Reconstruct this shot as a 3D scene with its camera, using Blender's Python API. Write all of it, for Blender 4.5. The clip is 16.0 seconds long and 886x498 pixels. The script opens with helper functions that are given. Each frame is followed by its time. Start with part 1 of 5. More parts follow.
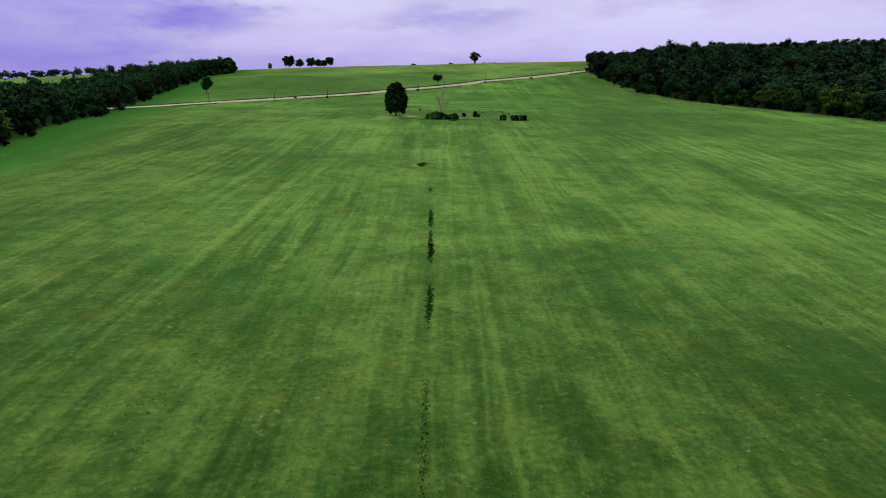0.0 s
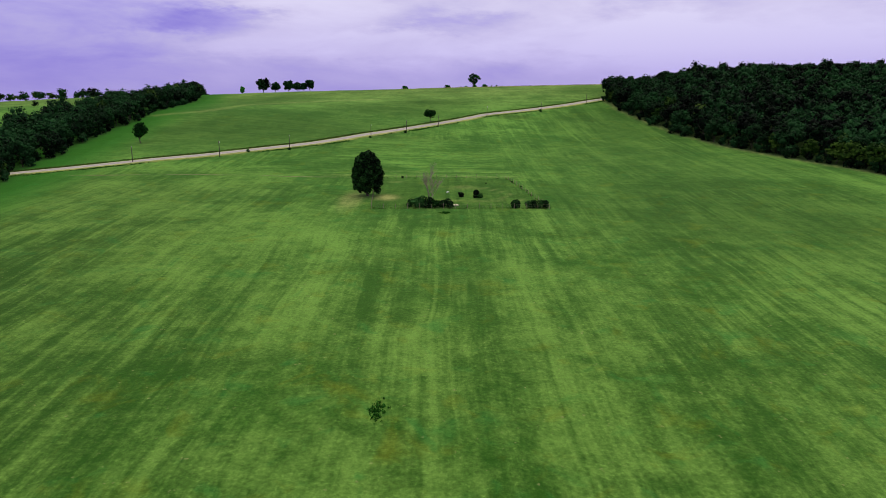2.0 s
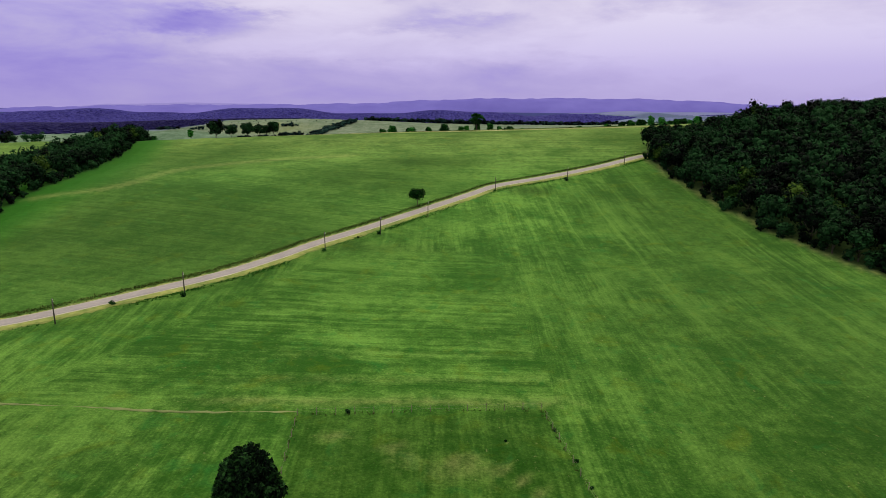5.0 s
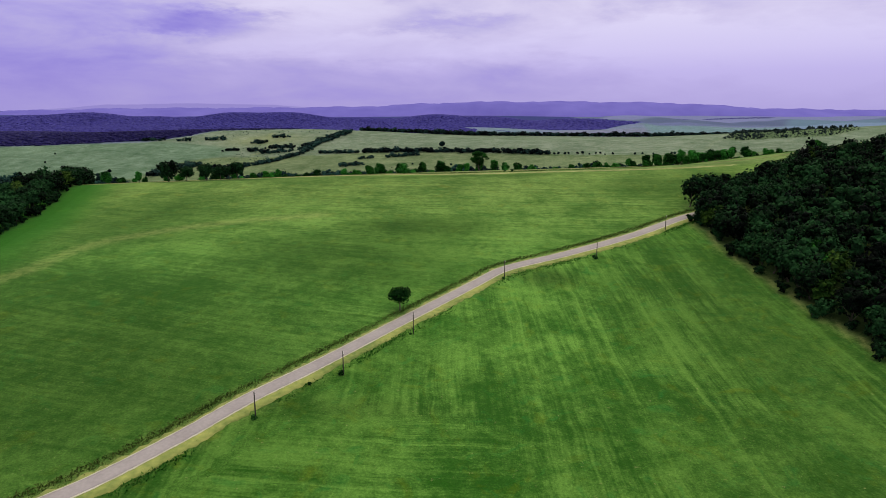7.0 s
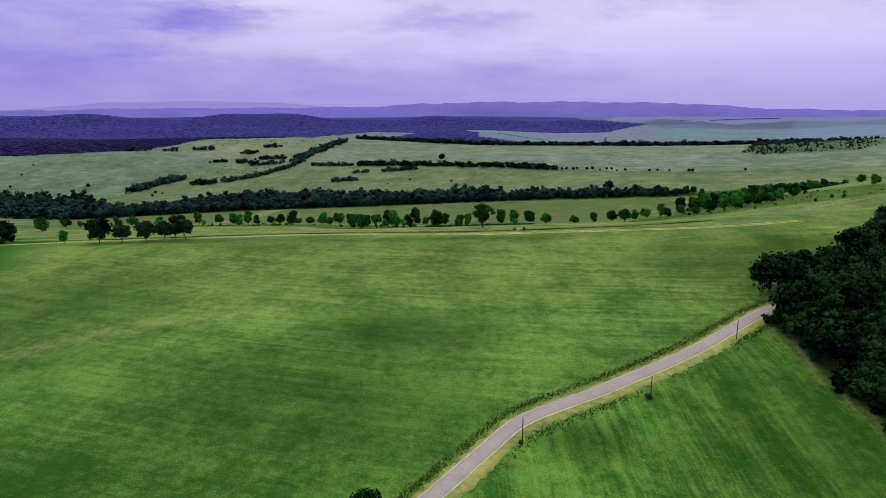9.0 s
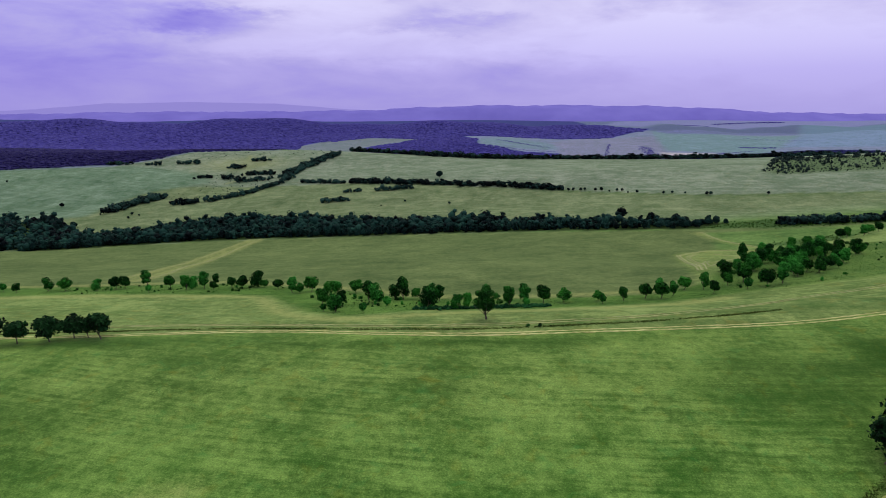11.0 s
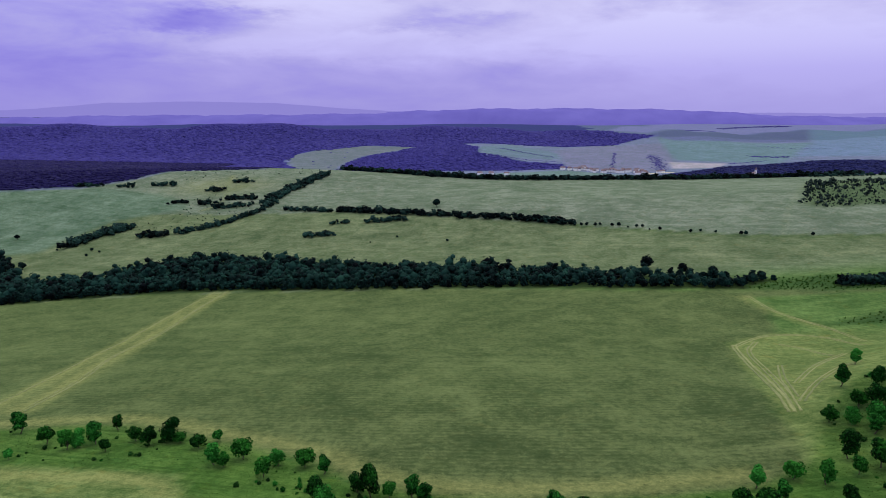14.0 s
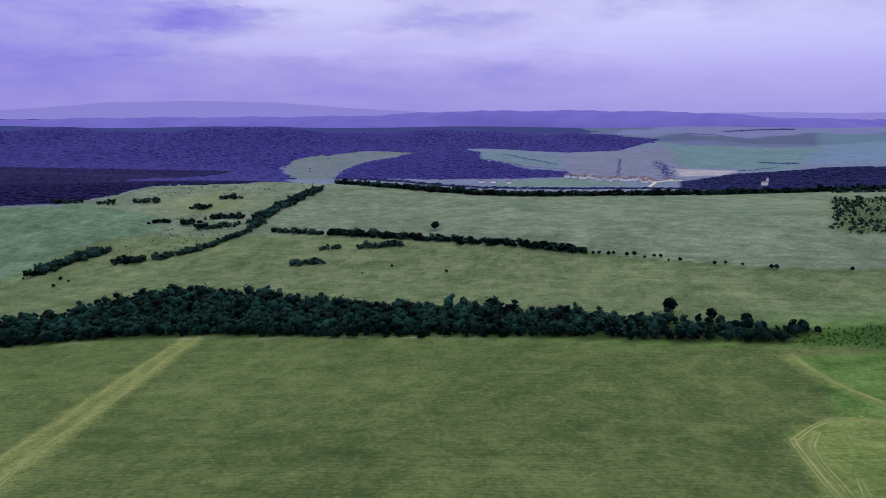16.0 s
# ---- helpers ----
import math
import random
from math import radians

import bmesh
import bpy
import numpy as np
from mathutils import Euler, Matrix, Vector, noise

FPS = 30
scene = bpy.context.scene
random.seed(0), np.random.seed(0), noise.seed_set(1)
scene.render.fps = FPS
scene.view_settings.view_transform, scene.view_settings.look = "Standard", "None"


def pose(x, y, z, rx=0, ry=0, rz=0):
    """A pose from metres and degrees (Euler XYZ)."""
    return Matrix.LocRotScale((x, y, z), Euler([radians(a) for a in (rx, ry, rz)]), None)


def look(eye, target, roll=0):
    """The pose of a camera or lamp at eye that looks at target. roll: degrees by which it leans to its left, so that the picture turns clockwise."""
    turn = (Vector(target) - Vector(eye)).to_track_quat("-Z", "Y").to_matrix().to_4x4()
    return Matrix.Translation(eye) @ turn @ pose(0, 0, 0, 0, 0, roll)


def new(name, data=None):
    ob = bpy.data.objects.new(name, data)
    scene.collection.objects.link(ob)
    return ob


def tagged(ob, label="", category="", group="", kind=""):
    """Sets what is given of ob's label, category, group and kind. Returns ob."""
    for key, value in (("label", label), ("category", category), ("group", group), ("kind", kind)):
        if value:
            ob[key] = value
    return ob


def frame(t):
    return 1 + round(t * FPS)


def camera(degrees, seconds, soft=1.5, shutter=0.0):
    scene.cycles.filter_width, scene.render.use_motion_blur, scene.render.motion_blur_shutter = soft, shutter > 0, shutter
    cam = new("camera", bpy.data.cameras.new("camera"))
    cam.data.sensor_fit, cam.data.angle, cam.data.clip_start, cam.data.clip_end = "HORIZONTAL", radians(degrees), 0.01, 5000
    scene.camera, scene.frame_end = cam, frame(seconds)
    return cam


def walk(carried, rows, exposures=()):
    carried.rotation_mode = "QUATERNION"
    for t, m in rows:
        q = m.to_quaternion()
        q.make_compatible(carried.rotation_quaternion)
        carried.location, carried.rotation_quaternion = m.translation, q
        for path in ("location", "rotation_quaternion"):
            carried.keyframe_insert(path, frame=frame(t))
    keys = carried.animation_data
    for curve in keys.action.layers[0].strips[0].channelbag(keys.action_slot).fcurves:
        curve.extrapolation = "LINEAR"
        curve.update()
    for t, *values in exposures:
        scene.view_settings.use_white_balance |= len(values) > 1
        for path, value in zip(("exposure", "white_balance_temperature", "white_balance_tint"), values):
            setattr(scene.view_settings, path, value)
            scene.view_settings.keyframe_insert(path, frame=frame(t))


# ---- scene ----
# A drone that climbs in a straight line over the fields and hardly turns.
cam = camera(70.0, 16.0, soft=0.65)
EYE = 20.0                                # height of the first eye
WAY = Vector((18.8, 524.9, 145.0))     # the whole flight, in metres
DOWN = 12.73                              # how far the camera looks down, in degrees
# seconds, share of the flight, and the small sway to the left and up in degrees
ALONG = [
    (0, 0.0000, 0.003, -0.238),
    (1.5, 0.0973, -0.134, -0.077),
    (3, 0.1921, -0.158, 0.093),
    (4.7, 0.2985, -0.075, 0.084),
    (6.8, 0.4301, -0.043, 0.158),
    (8, 0.5065, -0.004, 0.035),
    (9.2, 0.5815, 0.083, -0.039),
    (11.3, 0.7116, 0.008, 0.051),
    (12.5, 0.7852, -0.046, -0.028),
    (14, 0.8771, 0.045, -0.002),
    (16, 1.0000, 0.158, -0.050),
]
walk(cam, [(t, pose(WAY.x * s, WAY.y * s, EYE + WAY.z * s, 90 - DOWN + up, 0, left)) for t, s, left, up in ALONG],
     [(0, -0.03, 6720, 8), (2, -0.01, 6980, 6), (4, 0.02, 7550, 3), (8.5, 0.0, 6800, 8), (12, -0.03, 6500, 10), (16, -0.13, 6140, 11)])

# ---- sky, sun and exposure ----
SUN_HEIGHT, SUN_TURN = 74.0, 33.0

world = bpy.data.worlds.new("overcast_sky")
scene.world = world
world.use_nodes = True
wn, wl = world.node_tree.nodes, world.node_tree.links
wn.clear()


def wnode(kind, **inputs):
    n = wn.new(kind)
    for k, v in inputs.items():
        n.inputs[k].default_value = v
    return n


def ramp_of(nodes, stops, ease="LINEAR"):
    n = nodes.new("ShaderNodeValToRGB")
    n.color_ramp.interpolation = ease
    while len(n.color_ramp.elements) < len(stops):
        n.color_ramp.elements.new(0.5)
    for e, (at, c) in zip(n.color_ramp.elements, stops):
        e.position, e.color = at, (*c, 1)
    return n


sky = wn.new("ShaderNodeTexSky")
sky.sky_type = "NISHITA"
sky.sun_disc = False
sky.sun_elevation, sky.sun_rotation = radians(SUN_HEIGHT), radians(SUN_TURN)
clear = wnode("ShaderNodeBackground", Strength=0.08)
wl.new(sky.outputs[0], clear.inputs["Color"])
coord = wn.new("ShaderNodeTexCoord")
split = wn.new("ShaderNodeSeparateXYZ")
wl.new(coord.outputs["Generated"], split.inputs[0])
# overcast: paler and brighter towards the zenith
rise = ramp_of(wn, [(0.0, (0.395, 0.346, 0.80)), (0.05, (0.408, 0.355, 0.83)), (0.14, (0.55, 0.51, 0.90)), (0.40, (0.72, 0.73, 0.80)), (1.0, (1.25, 1.27, 1.16))])
wl.new(split.outputs["Z"], rise.inputs[0])


def wcalc(op, a, c=0.0, clamp=False):
    n = wn.new("ShaderNodeMath")
    n.operation, n.use_clamp = op, clamp
    for slot, v in ((0, a), (1, c)):
        if hasattr(v, "links"):
            wl.new(v, n.inputs[slot])
        else:
            n.inputs[slot].default_value = v
    return n.outputs[0]


# cloud banks, drawn out along the horizon, with a few large ones at their places
stretch = wnode("ShaderNodeMapping")
stretch.inputs["Scale"].default_value = (1.0, 1.0, 3.6)
stretch.inputs["Location"].default_value = (0.37, 0.0, 0.23)
wl.new(coord.outputs["Generated"], stretch.inputs[0])
banks = wnode("ShaderNodeTexNoise", Scale=5.0, Detail=7.0, Roughness=0.58, Distortion=0.3)
wl.new(stretch.outputs[0], banks.inputs["Vector"])
swirl = wnode("ShaderNodeTexNoise", Scale=11.0, Detail=7.0, Roughness=0.60)
wl.new(stretch.outputs[0], swirl.inputs["Vector"])
sway = wcalc("SUBTRACT", swirl.outputs["Fac"], 0.5)
aside = wcalc("ADD", wcalc("DIVIDE", split.outputs["X"], wcalc("MAXIMUM", split.outputs["Y"], 0.05)), wcalc("MULTIPLY", sway, 0.22))
above = wcalc("ADD", wcalc("DIVIDE", split.outputs["Z"], wcalc("MAXIMUM", split.outputs["Y"], 0.05)), wcalc("MULTIPLY", sway, 0.07))
tone = wcalc("ADD", wcalc("MULTIPLY", wcalc("SUBTRACT", banks.outputs["Fac"], 0.5), 1.15), 0.46)
for cx, cz, rx, rz, amount in ((-0.345, 0.128, 0.10, 0.020, -0.46), (0.0, 0.124, 0.11, 0.018, -0.36), (0.36, 0.146, 0.14, 0.022, -0.34), (-0.62, 0.10, 0.30, 0.10, -0.18), (0.58, 0.03, 0.36, 0.06, 0.34),
                               (-0.18, 0.150, 0.14, 0.040, 0.42), (-0.02, 0.088, 0.30, 0.024, 0.30), (0.20, 0.135, 0.17, 0.028, 0.30), (0.50, 0.105, 0.34, 0.06, 0.46), (-0.25, 0.098, 0.12, 0.016, 0.18), (0.15, 0.05, 0.5, 0.02, -0.03)):
    dx, dz = wcalc("DIVIDE", wcalc("SUBTRACT", aside, cx), rx), wcalc("DIVIDE", wcalc("SUBTRACT", above, cz), rz)
    far = wcalc("ADD", wcalc("MULTIPLY", dx, dx), wcalc("MULTIPLY", dz, dz))
    tone = wcalc("ADD", tone, wcalc("MULTIPLY", wcalc("DIVIDE", 1.0, wcalc("ADD", 1.0, wcalc("MULTIPLY", far, far))), amount))
bank_ramp = ramp_of(wn, [(0.0, (0.48, 0.42, 0.88)), (0.30, (0.80, 0.77, 0.98)), (0.50, (1.02, 1.02, 1.0)), (0.72, (1.22, 1.23, 1.08)), (1.0, (1.38, 1.42, 1.18))])
wl.new(tone, bank_ramp.inputs[0])
fade = ramp_of(wn, [(0.0, (0.35, 0.35, 0.35)), (0.03, (0.6, 0.6, 0.6)), (0.08, (1, 1, 1)), (0.4, (0.7, 0.7, 0.7))])
wl.new(split.outputs["Z"], fade.inputs[0])
cloud_mix = wn.new("ShaderNodeMix")
cloud_mix.data_type, cloud_mix.blend_type = "RGBA", "MULTIPLY"
wl.new(fade.outputs[0], cloud_mix.inputs[0])
wl.new(rise.outputs[0], cloud_mix.inputs[6])
wl.new(bank_ramp.outputs[0], cloud_mix.inputs[7])
# faint mountains, tens of kilometres off, along the western horizon
level, bearing = wcalc("DIVIDE", split.outputs["Z"], wcalc("MAXIMUM", split.outputs["Y"], 0.05)), wcalc("DIVIDE", split.outputs["X"], wcalc("MAXIMUM", split.outputs["Y"], 0.05))
hump = wcalc("DIVIDE", wcalc("ADD", bearing, 0.39), 0.22)
hump = wcalc("MULTIPLY", hump, hump)
saw = wnode("ShaderNodeTexNoise", Scale=9.0, Detail=5.0, Roughness=0.5)
saw.noise_dimensions = "1D"
wl.new(bearing, saw.inputs["W"])
skyline = wcalc("ADD", wcalc("DIVIDE", 0.0165, wcalc("ADD", 1.0, wcalc("MULTIPLY", hump, hump))), wcalc("ADD", wcalc("MULTIPLY", wcalc("SUBTRACT", saw.outputs["Fac"], 0.5), 0.006), -0.0100))
under = wcalc("MULTIPLY", wcalc("SUBTRACT", skyline, level), 900.0, True)
mountains = wn.new("ShaderNodeMix")
mountains.data_type = "RGBA"
wl.new(wcalc("MULTIPLY", under, 0.8), mountains.inputs[0])
wl.new(cloud_mix.outputs[2], mountains.inputs[6])
mountains.inputs[7].default_value = (0.270, 0.235, 0.66, 1)
cover = wnode("ShaderNodeBackground", Strength=1.0)
wl.new(mountains.outputs[2], cover.inputs["Color"])
both = wnode("ShaderNodeMixShader", Fac=0.94)
wl.new(clear.outputs[0], both.inputs[1])
wl.new(cover.outputs[0], both.inputs[2])
wout = wn.new("ShaderNodeOutputWorld")
wl.new(both.outputs[0], wout.inputs[0])

sun = new("sun", bpy.data.lights.new("sun", "SUN"))
sun.data.energy, sun.data.angle, sun.data.color = 1.1, radians(50), (1.0, 0.93, 0.70)
sun.matrix_world = look((40, 62, 258), (0, 0, 0))
scene.view_settings.exposure = 0.0


# ---- the lie of the land ----
# Control heights: one row for each distance, one column for each direction.
US = np.array([-0.9, -0.5, -0.2, 0.05, 0.3, 0.6, 0.95])
HILL = {
    -120: [-8.0, -8.0, -8.0, -8.1, -8.3, -8.6, -9.0],
    20: [1.3, 1.4, 1.0, -0.2, -1.6, -2.8, -3.8],
    80: [6.5, 5.8, 4.9, 3.4, 1.0, -0.6, -2.3],
    140: [10.8, 10.2, 9.4, 8.5, 5.6, 3.1, 0.7],
    200: [14.3, 14.2, 14.4, 12.9, 9.7, 7.9, 6.3],
    270: [17.8, 17.7, 18.7, 17.4, 15.8, 15.5, 15.7],
    340: [21.1, 23.1, 27.0, 22.9, 21.5, 24.3, 27.0],
    410: [23.9, 31.2, 36.9, 31.4, 32.6, 35.3, 38.5],
    480: [24.9, 35.9, 41.8, 43.3, 44.2, 49.5, 54.0],
    540: [23.6, 37.7, 47.7, 51.6, 54.6, 59.5, 63.0],
    565: [22.5, 36.5, 46.0, 52.3, 56.3, 61.5, 66.0],
    590: [20.7, 34.6, 43.4, 47.5, 52.0, 61.0, 68.0],
    640: [16.1, 28.8, 37.0, 39.5, 46.0, 58.0, 69.0],
}
CREST = {
    700: [8.6, 19.7, 27.2, 31.7, 37.8, 52.6, 68.0],
    770: [-1.8, 7.7, 14.8, 22.3, 27.2, 47.0, 70.2],
    840: [-12.9, -4.2, 3.0, 14.3, 22.6, 43.9, 71.9],
    920: [-25.5, -15.8, -6.0, 7.1, 21.5, 44.2, 74.2],
    1000: [-36.7, -24.7, -12.6, 3.6, 23.1, 47.5, 77.4],
    1120: [-46.4, -30.1, -13.4, 7.4, 33.0, 57.2, 84.1],
    1250: [-42.0, -24.0, -3.5, 26.0, 42.0, 64.0, 89.0],
    1400: [-19.0, 5.5, 15.0, 29.0, 33.0, 58.0, 88.0],
}
BEYOND = {
    1560: [-3.0, 26.0, 42.0, 29.0, 24.5, 43.0, 64.0],
    1700: [10.0, 28.0, 20.0, 0.0, -5.0, 10.0, 25.0],
    1900: [12.0, 22.0, 0.0, -25.0, -25.0, -15.0, 0.0],
    2200: [10.0, -5.0, -22.0, -46.0, -44.0, -36.0, -22.0],
    2600: [0.0, -16.0, -25.0, -8.0, -29.0, -16.0, -6.0],
    3100: [15.0, 5.0, 5.0, 4.0, -8.0, 12.0, 35.0],
    3700: [36.0, 34.0, 52.0, 32.0, 18.0, 4.0, 12.0],
    4400: [12.0, 2.0, 6.0, 10.0, 8.0, 8.0, 8.0],
    5200: [60.0, 60.0, 60.0, 60.0, 60.0, 45.0, 40.0],
}
LAND = {**HILL, **CREST, **BEYOND}
YS = np.array(sorted(LAND), float)
HEIGHTS = np.array([LAND[int(y)] for y in YS])


def spline_weights(k, q):
    q = np.clip(q, k[0], k[-1])
    n = len(k)
    i = np.clip(np.searchsorted(k, q, side="right") - 1, 0, n - 2)
    h = k[i + 1] - k[i]
    t = (q - k[i]) / h
    slope = np.zeros((n, n))
    for j in range(n):
        a, b = max(j - 1, 0), min(j + 1, n - 1)
        slope[j, a] -= 1 / (k[b] - k[a])
        slope[j, b] += 1 / (k[b] - k[a])
    e = np.eye(n)
    return ((2 * t**3 - 3 * t**2 + 1)[:, None] * e[i] + ((t**3 - 2 * t**2 + t) * h)[:, None] * slope[i]
            + (3 * t**2 - 2 * t**3)[:, None] * e[i + 1] + ((t**3 - t**2) * h)[:, None] * slope[i + 1])


def heights(x, y):
    """The ground's height at arrays of places."""
    x, y = np.asarray(x, float).ravel(), np.asarray(y, float).ravel()
    out = np.empty(len(x))
    for s in range(0, len(x), 60000):
        p, q = x[s:s + 60000], y[s:s + 60000]
        out[s:s + 60000] = np.einsum("ij,ik,jk->i", spline_weights(YS, q), spline_weights(US, p / (np.maximum(q, -120) + 160)), HEIGHTS)
    # wooded hills behind the far valley roll a little
    roll = np.clip((y - 2900) / 600, 0, 1) * np.clip((4600 - y) / 500, 0, 1)
    out += roll * (13 * np.sin(x * 0.0062 + 1.2) + 7 * np.sin(x * 0.0021 - 0.6) + 4 * np.sin(x * 0.017 + y * 0.004))
    # the field's crest west of the western wood
    out += 2.6 * np.clip((-195 - x) / 40, 0, 1) * np.exp(-((y - 555) / 55) ** 2)
    # the shoulder that rises east of the orchard
    ease = [np.clip(a, 0, 1) for a in ((y - 550 - 0.4 * np.maximum(0, x - 240)) / 60, (636 + 0.62 * x - y) / 70)]
    out += 16.5 * np.clip((x - 100) / 190, 0, 1.2) * ease[0] ** 2 * (3 - 2 * ease[0]) * ease[1] ** 2 * (3 - 2 * ease[1])
    return out


def land(x, y):
    return float(heights([x], [y])[0])


def polyline(points, step):
    """A smooth line through points, as an array of places about step apart."""
    p = np.array(points, float)
    d = np.r_[0, np.cumsum(np.hypot(*np.diff(p, axis=0).T))]
    w = spline_weights(d, np.linspace(0, d[-1], max(2, int(d[-1] / step) + 1)))
    return w @ p


def away(x, y, line):
    """How far places lie from a line, the signed side (left is positive) and the way along it."""
    x, y = np.asarray(x, float), np.asarray(y, float)
    best, side, along, run = np.full(x.shape, 1e9), np.zeros(x.shape), np.zeros(x.shape), 0.0
    for (ax, ay), (bx, by) in zip(line[:-1], line[1:]):
        ex, ey = bx - ax, by - ay
        n = math.hypot(ex, ey)
        t = np.clip(((x - ax) * ex + (y - ay) * ey) / n**2, 0, 1)
        d = np.hypot(x - ax - t * ex, y - ay - t * ey)
        m = d < best
        best[m], side[m], along[m] = d[m], np.sign((ex * (y - ay) - ey * (x - ax))[m]), run + n * t[m]
        run += n
    return best, side, along


def inside(x, y, poly):
    x, y = np.asarray(x, float), np.asarray(y, float)
    hit = np.zeros(x.shape, bool)
    for (ax, ay), (bx, by) in zip(poly, poly[1:] + poly[:1]):
        cross = (ay > y) != (by > y)
        hit ^= cross & (x < (bx - ax) * (y - ay) / (by - ay + 1e-12) + ax)
    return hit


def soft_inside(x, y, poly, edge):
    """1 inside, 0 outside, with a soft edge of that many metres."""
    d = away(x, y, poly + poly[:1])[0]
    return np.clip(0.5 + np.where(inside(x, y, poly), d, -d) / edge, 0, 1)


# lines and areas of the plan
ROAD = [(-185, 236), (-150, 254), (-125, 270), (-96, 289.5), (-83, 296.8), (-68, 308.5), (-51, 323.7), (-40.5, 337.3), (-31.8, 350.6), (-20.2, 365.6),
        (-0.3, 392.5), (20, 418.2), (28.5, 427.5), (49.5, 439.3), (77, 456), (104, 476), (120, 484), (128, 486)]
WOOD_EAST = [(104, 468), (104.5, 440), (108, 418), (110, 396), (116, 368), (124, 342), (136, 315), (148, 285), (158, 262), (176, 232), (205, 190), (420, 190), (520, 420),
             (420, 640), (330, 625), (245, 575), (186, 546), (158, 524), (130, 499), (112, 488)]
WOOD_WEST = [(-95, 120), (-111, 185), (-124, 250), (-134, 285), (-140, 330), (-142, 362), (-145, 420), (-152, 470), (-164, 515), (-173, 548), (-178, 566),
             (-186, 580), (-196, 540), (-194, 470), (-192, 400), (-188, 330), (-180, 250), (-165, 180), (-140, 110)]
TRACK = [(-190, 556), (-130, 557), (-96.3, 555.6), (-60.9, 555.9), (-36.4, 554.7), (-10.5, 551.0), (23.6, 548.2), (57.5, 549.1), (84.9, 550.0), (122.8, 552.3), (159.4, 559.3)]
UPPER_TRACK = [(-200, 574), (-150, 571), (-105, 568), (-57.3, 564.4), (-11.5, 558.1), (24.2, 556.2), (45.7, 557.5), (75.3, 560.5), (99.8, 566.2), (123.0, 573.7),
        (144.3, 582.9), (182.2, 591.3), (214.9, 599.4)]
ROUGH = [(-260, 640), (-144.4, 639.4), (-101.6, 635.6), (-63.5, 630.2), (-50.9, 610.2), (-36.8, 586.7), (-23.2, 575.6), (-8.8, 577.5), (8.5, 586.6),
        (17.8, 581.4), (48, 581.7), (81.1, 589.2), (117.9, 598.4), (148.3, 601.3), (189.3, 604.4), (248.2, 612.7), (286.3, 663.2), (220.8, 702.5), (183.1, 696.3),
        (147.9, 660.1), (124.1, 626.6), (106.0, 616.5), (80.7, 611.8), (53.8, 610.9), (18.3, 613), (-8, 622.7), (-26.1, 639.1), (-57, 654.1), (-102.2, 672.3),
        (-164.2, 667.4), (-260, 672)]
YARD = [(-14.4, 218), (29, 221.8), (22.4, 263.5), (-17.5, 260.6)]
BELT = [(-760, 1030), (-600, 1030), (-494, 1008), (-440, 985), (-378, 960), (-330, 973), (-278, 983), (-215, 989), (-102, 976), (25, 956.6), (121, 931), (173, 916), (235, 905), (270, 926), (206, 951), (150, 968), (93, 1000),
        (26, 1020), (-72, 1054), (-186, 1098), (-261, 1110), (-285, 1081), (-311, 1058), (-350, 1044), (-400, 1054), (-440, 1118), (-496, 1150), (-562, 1174), (-660, 1200), (-760, 1220)]
FAR_WOOD = [(-1700, 1440), (-637, 1454), (-556, 1459), (-489, 1494), (-448, 1541), (-298, 1550), (-250, 1700), (-400, 2200), (-528, 2653), (-449, 2834), (-276, 2944), (-78, 2852),
            (91, 2982), (265, 2990), (472, 2911), (736, 3100), (986, 3371), (843, 3498), (800, 3650), (500, 4250), (-3200, 4300), (-3200, 1500)]
MID_WOOD = [(-287, 2250), (-283, 2424), (-253, 2594), (-151, 2717), (-78, 2852), (91, 2990), (140, 2829), (136, 2606), (268, 2467), (385, 2441), (390, 2377), (202, 2325), (-120, 2295)]
EAST_FAR_WOOD = [(611, 2105), (678, 2296), (878, 2425), (1107, 2503), (1313, 2550), (1424, 2533), (1700, 2350), (1350, 2000), (873, 2040)]
GLADE = [(-287, 2250), (-283, 2424), (-253, 2594), (-151, 2717), (-78, 2852), (-276, 2944), (-449, 2834), (-528, 2653), (-400, 2200)]
DITCH_SCRUB = [(235, 905), (300, 890), (420, 888), (430, 905), (320, 930), (272, 925)]
VALLEY_SCRUB = [(240, 812), (330, 818), (420, 838), (420, 856), (300, 842)]
SCRUB = [(421, 1168), (440, 1150), (500, 1148), (560, 1140), (640, 1200), (690, 1300), (660, 1400), (560, 1405)]
DALE = [(-330, 690), (-164.2, 667.4), (-102.2, 672.3), (-57, 654.1), (-26.1, 639.1), (-8, 622.7), (18.3, 613), (53.8, 610.9), (80.7, 611.8), (106.0, 616.5),
        (124.1, 626.6), (136.6, 669.5), (156.3, 736.2), (170, 782), (205, 799), (226, 850), (224, 880), (300, 885), (420, 880), (420, 905), (234, 902),
        (171, 912), (119.5, 927), (24, 952), (-103, 972), (-216, 985), (-279, 979), (-420, 960)]
LOOP = [(169.8, 782.4), (200, 796), (229.4, 800.7), (219.7, 704.0), (183.1, 696.3), (146.4, 661.6), (127.1, 629.8), (118.0, 617.6), (119.8, 622.2), (136.6, 669.5),
        (156.3, 736.2)]
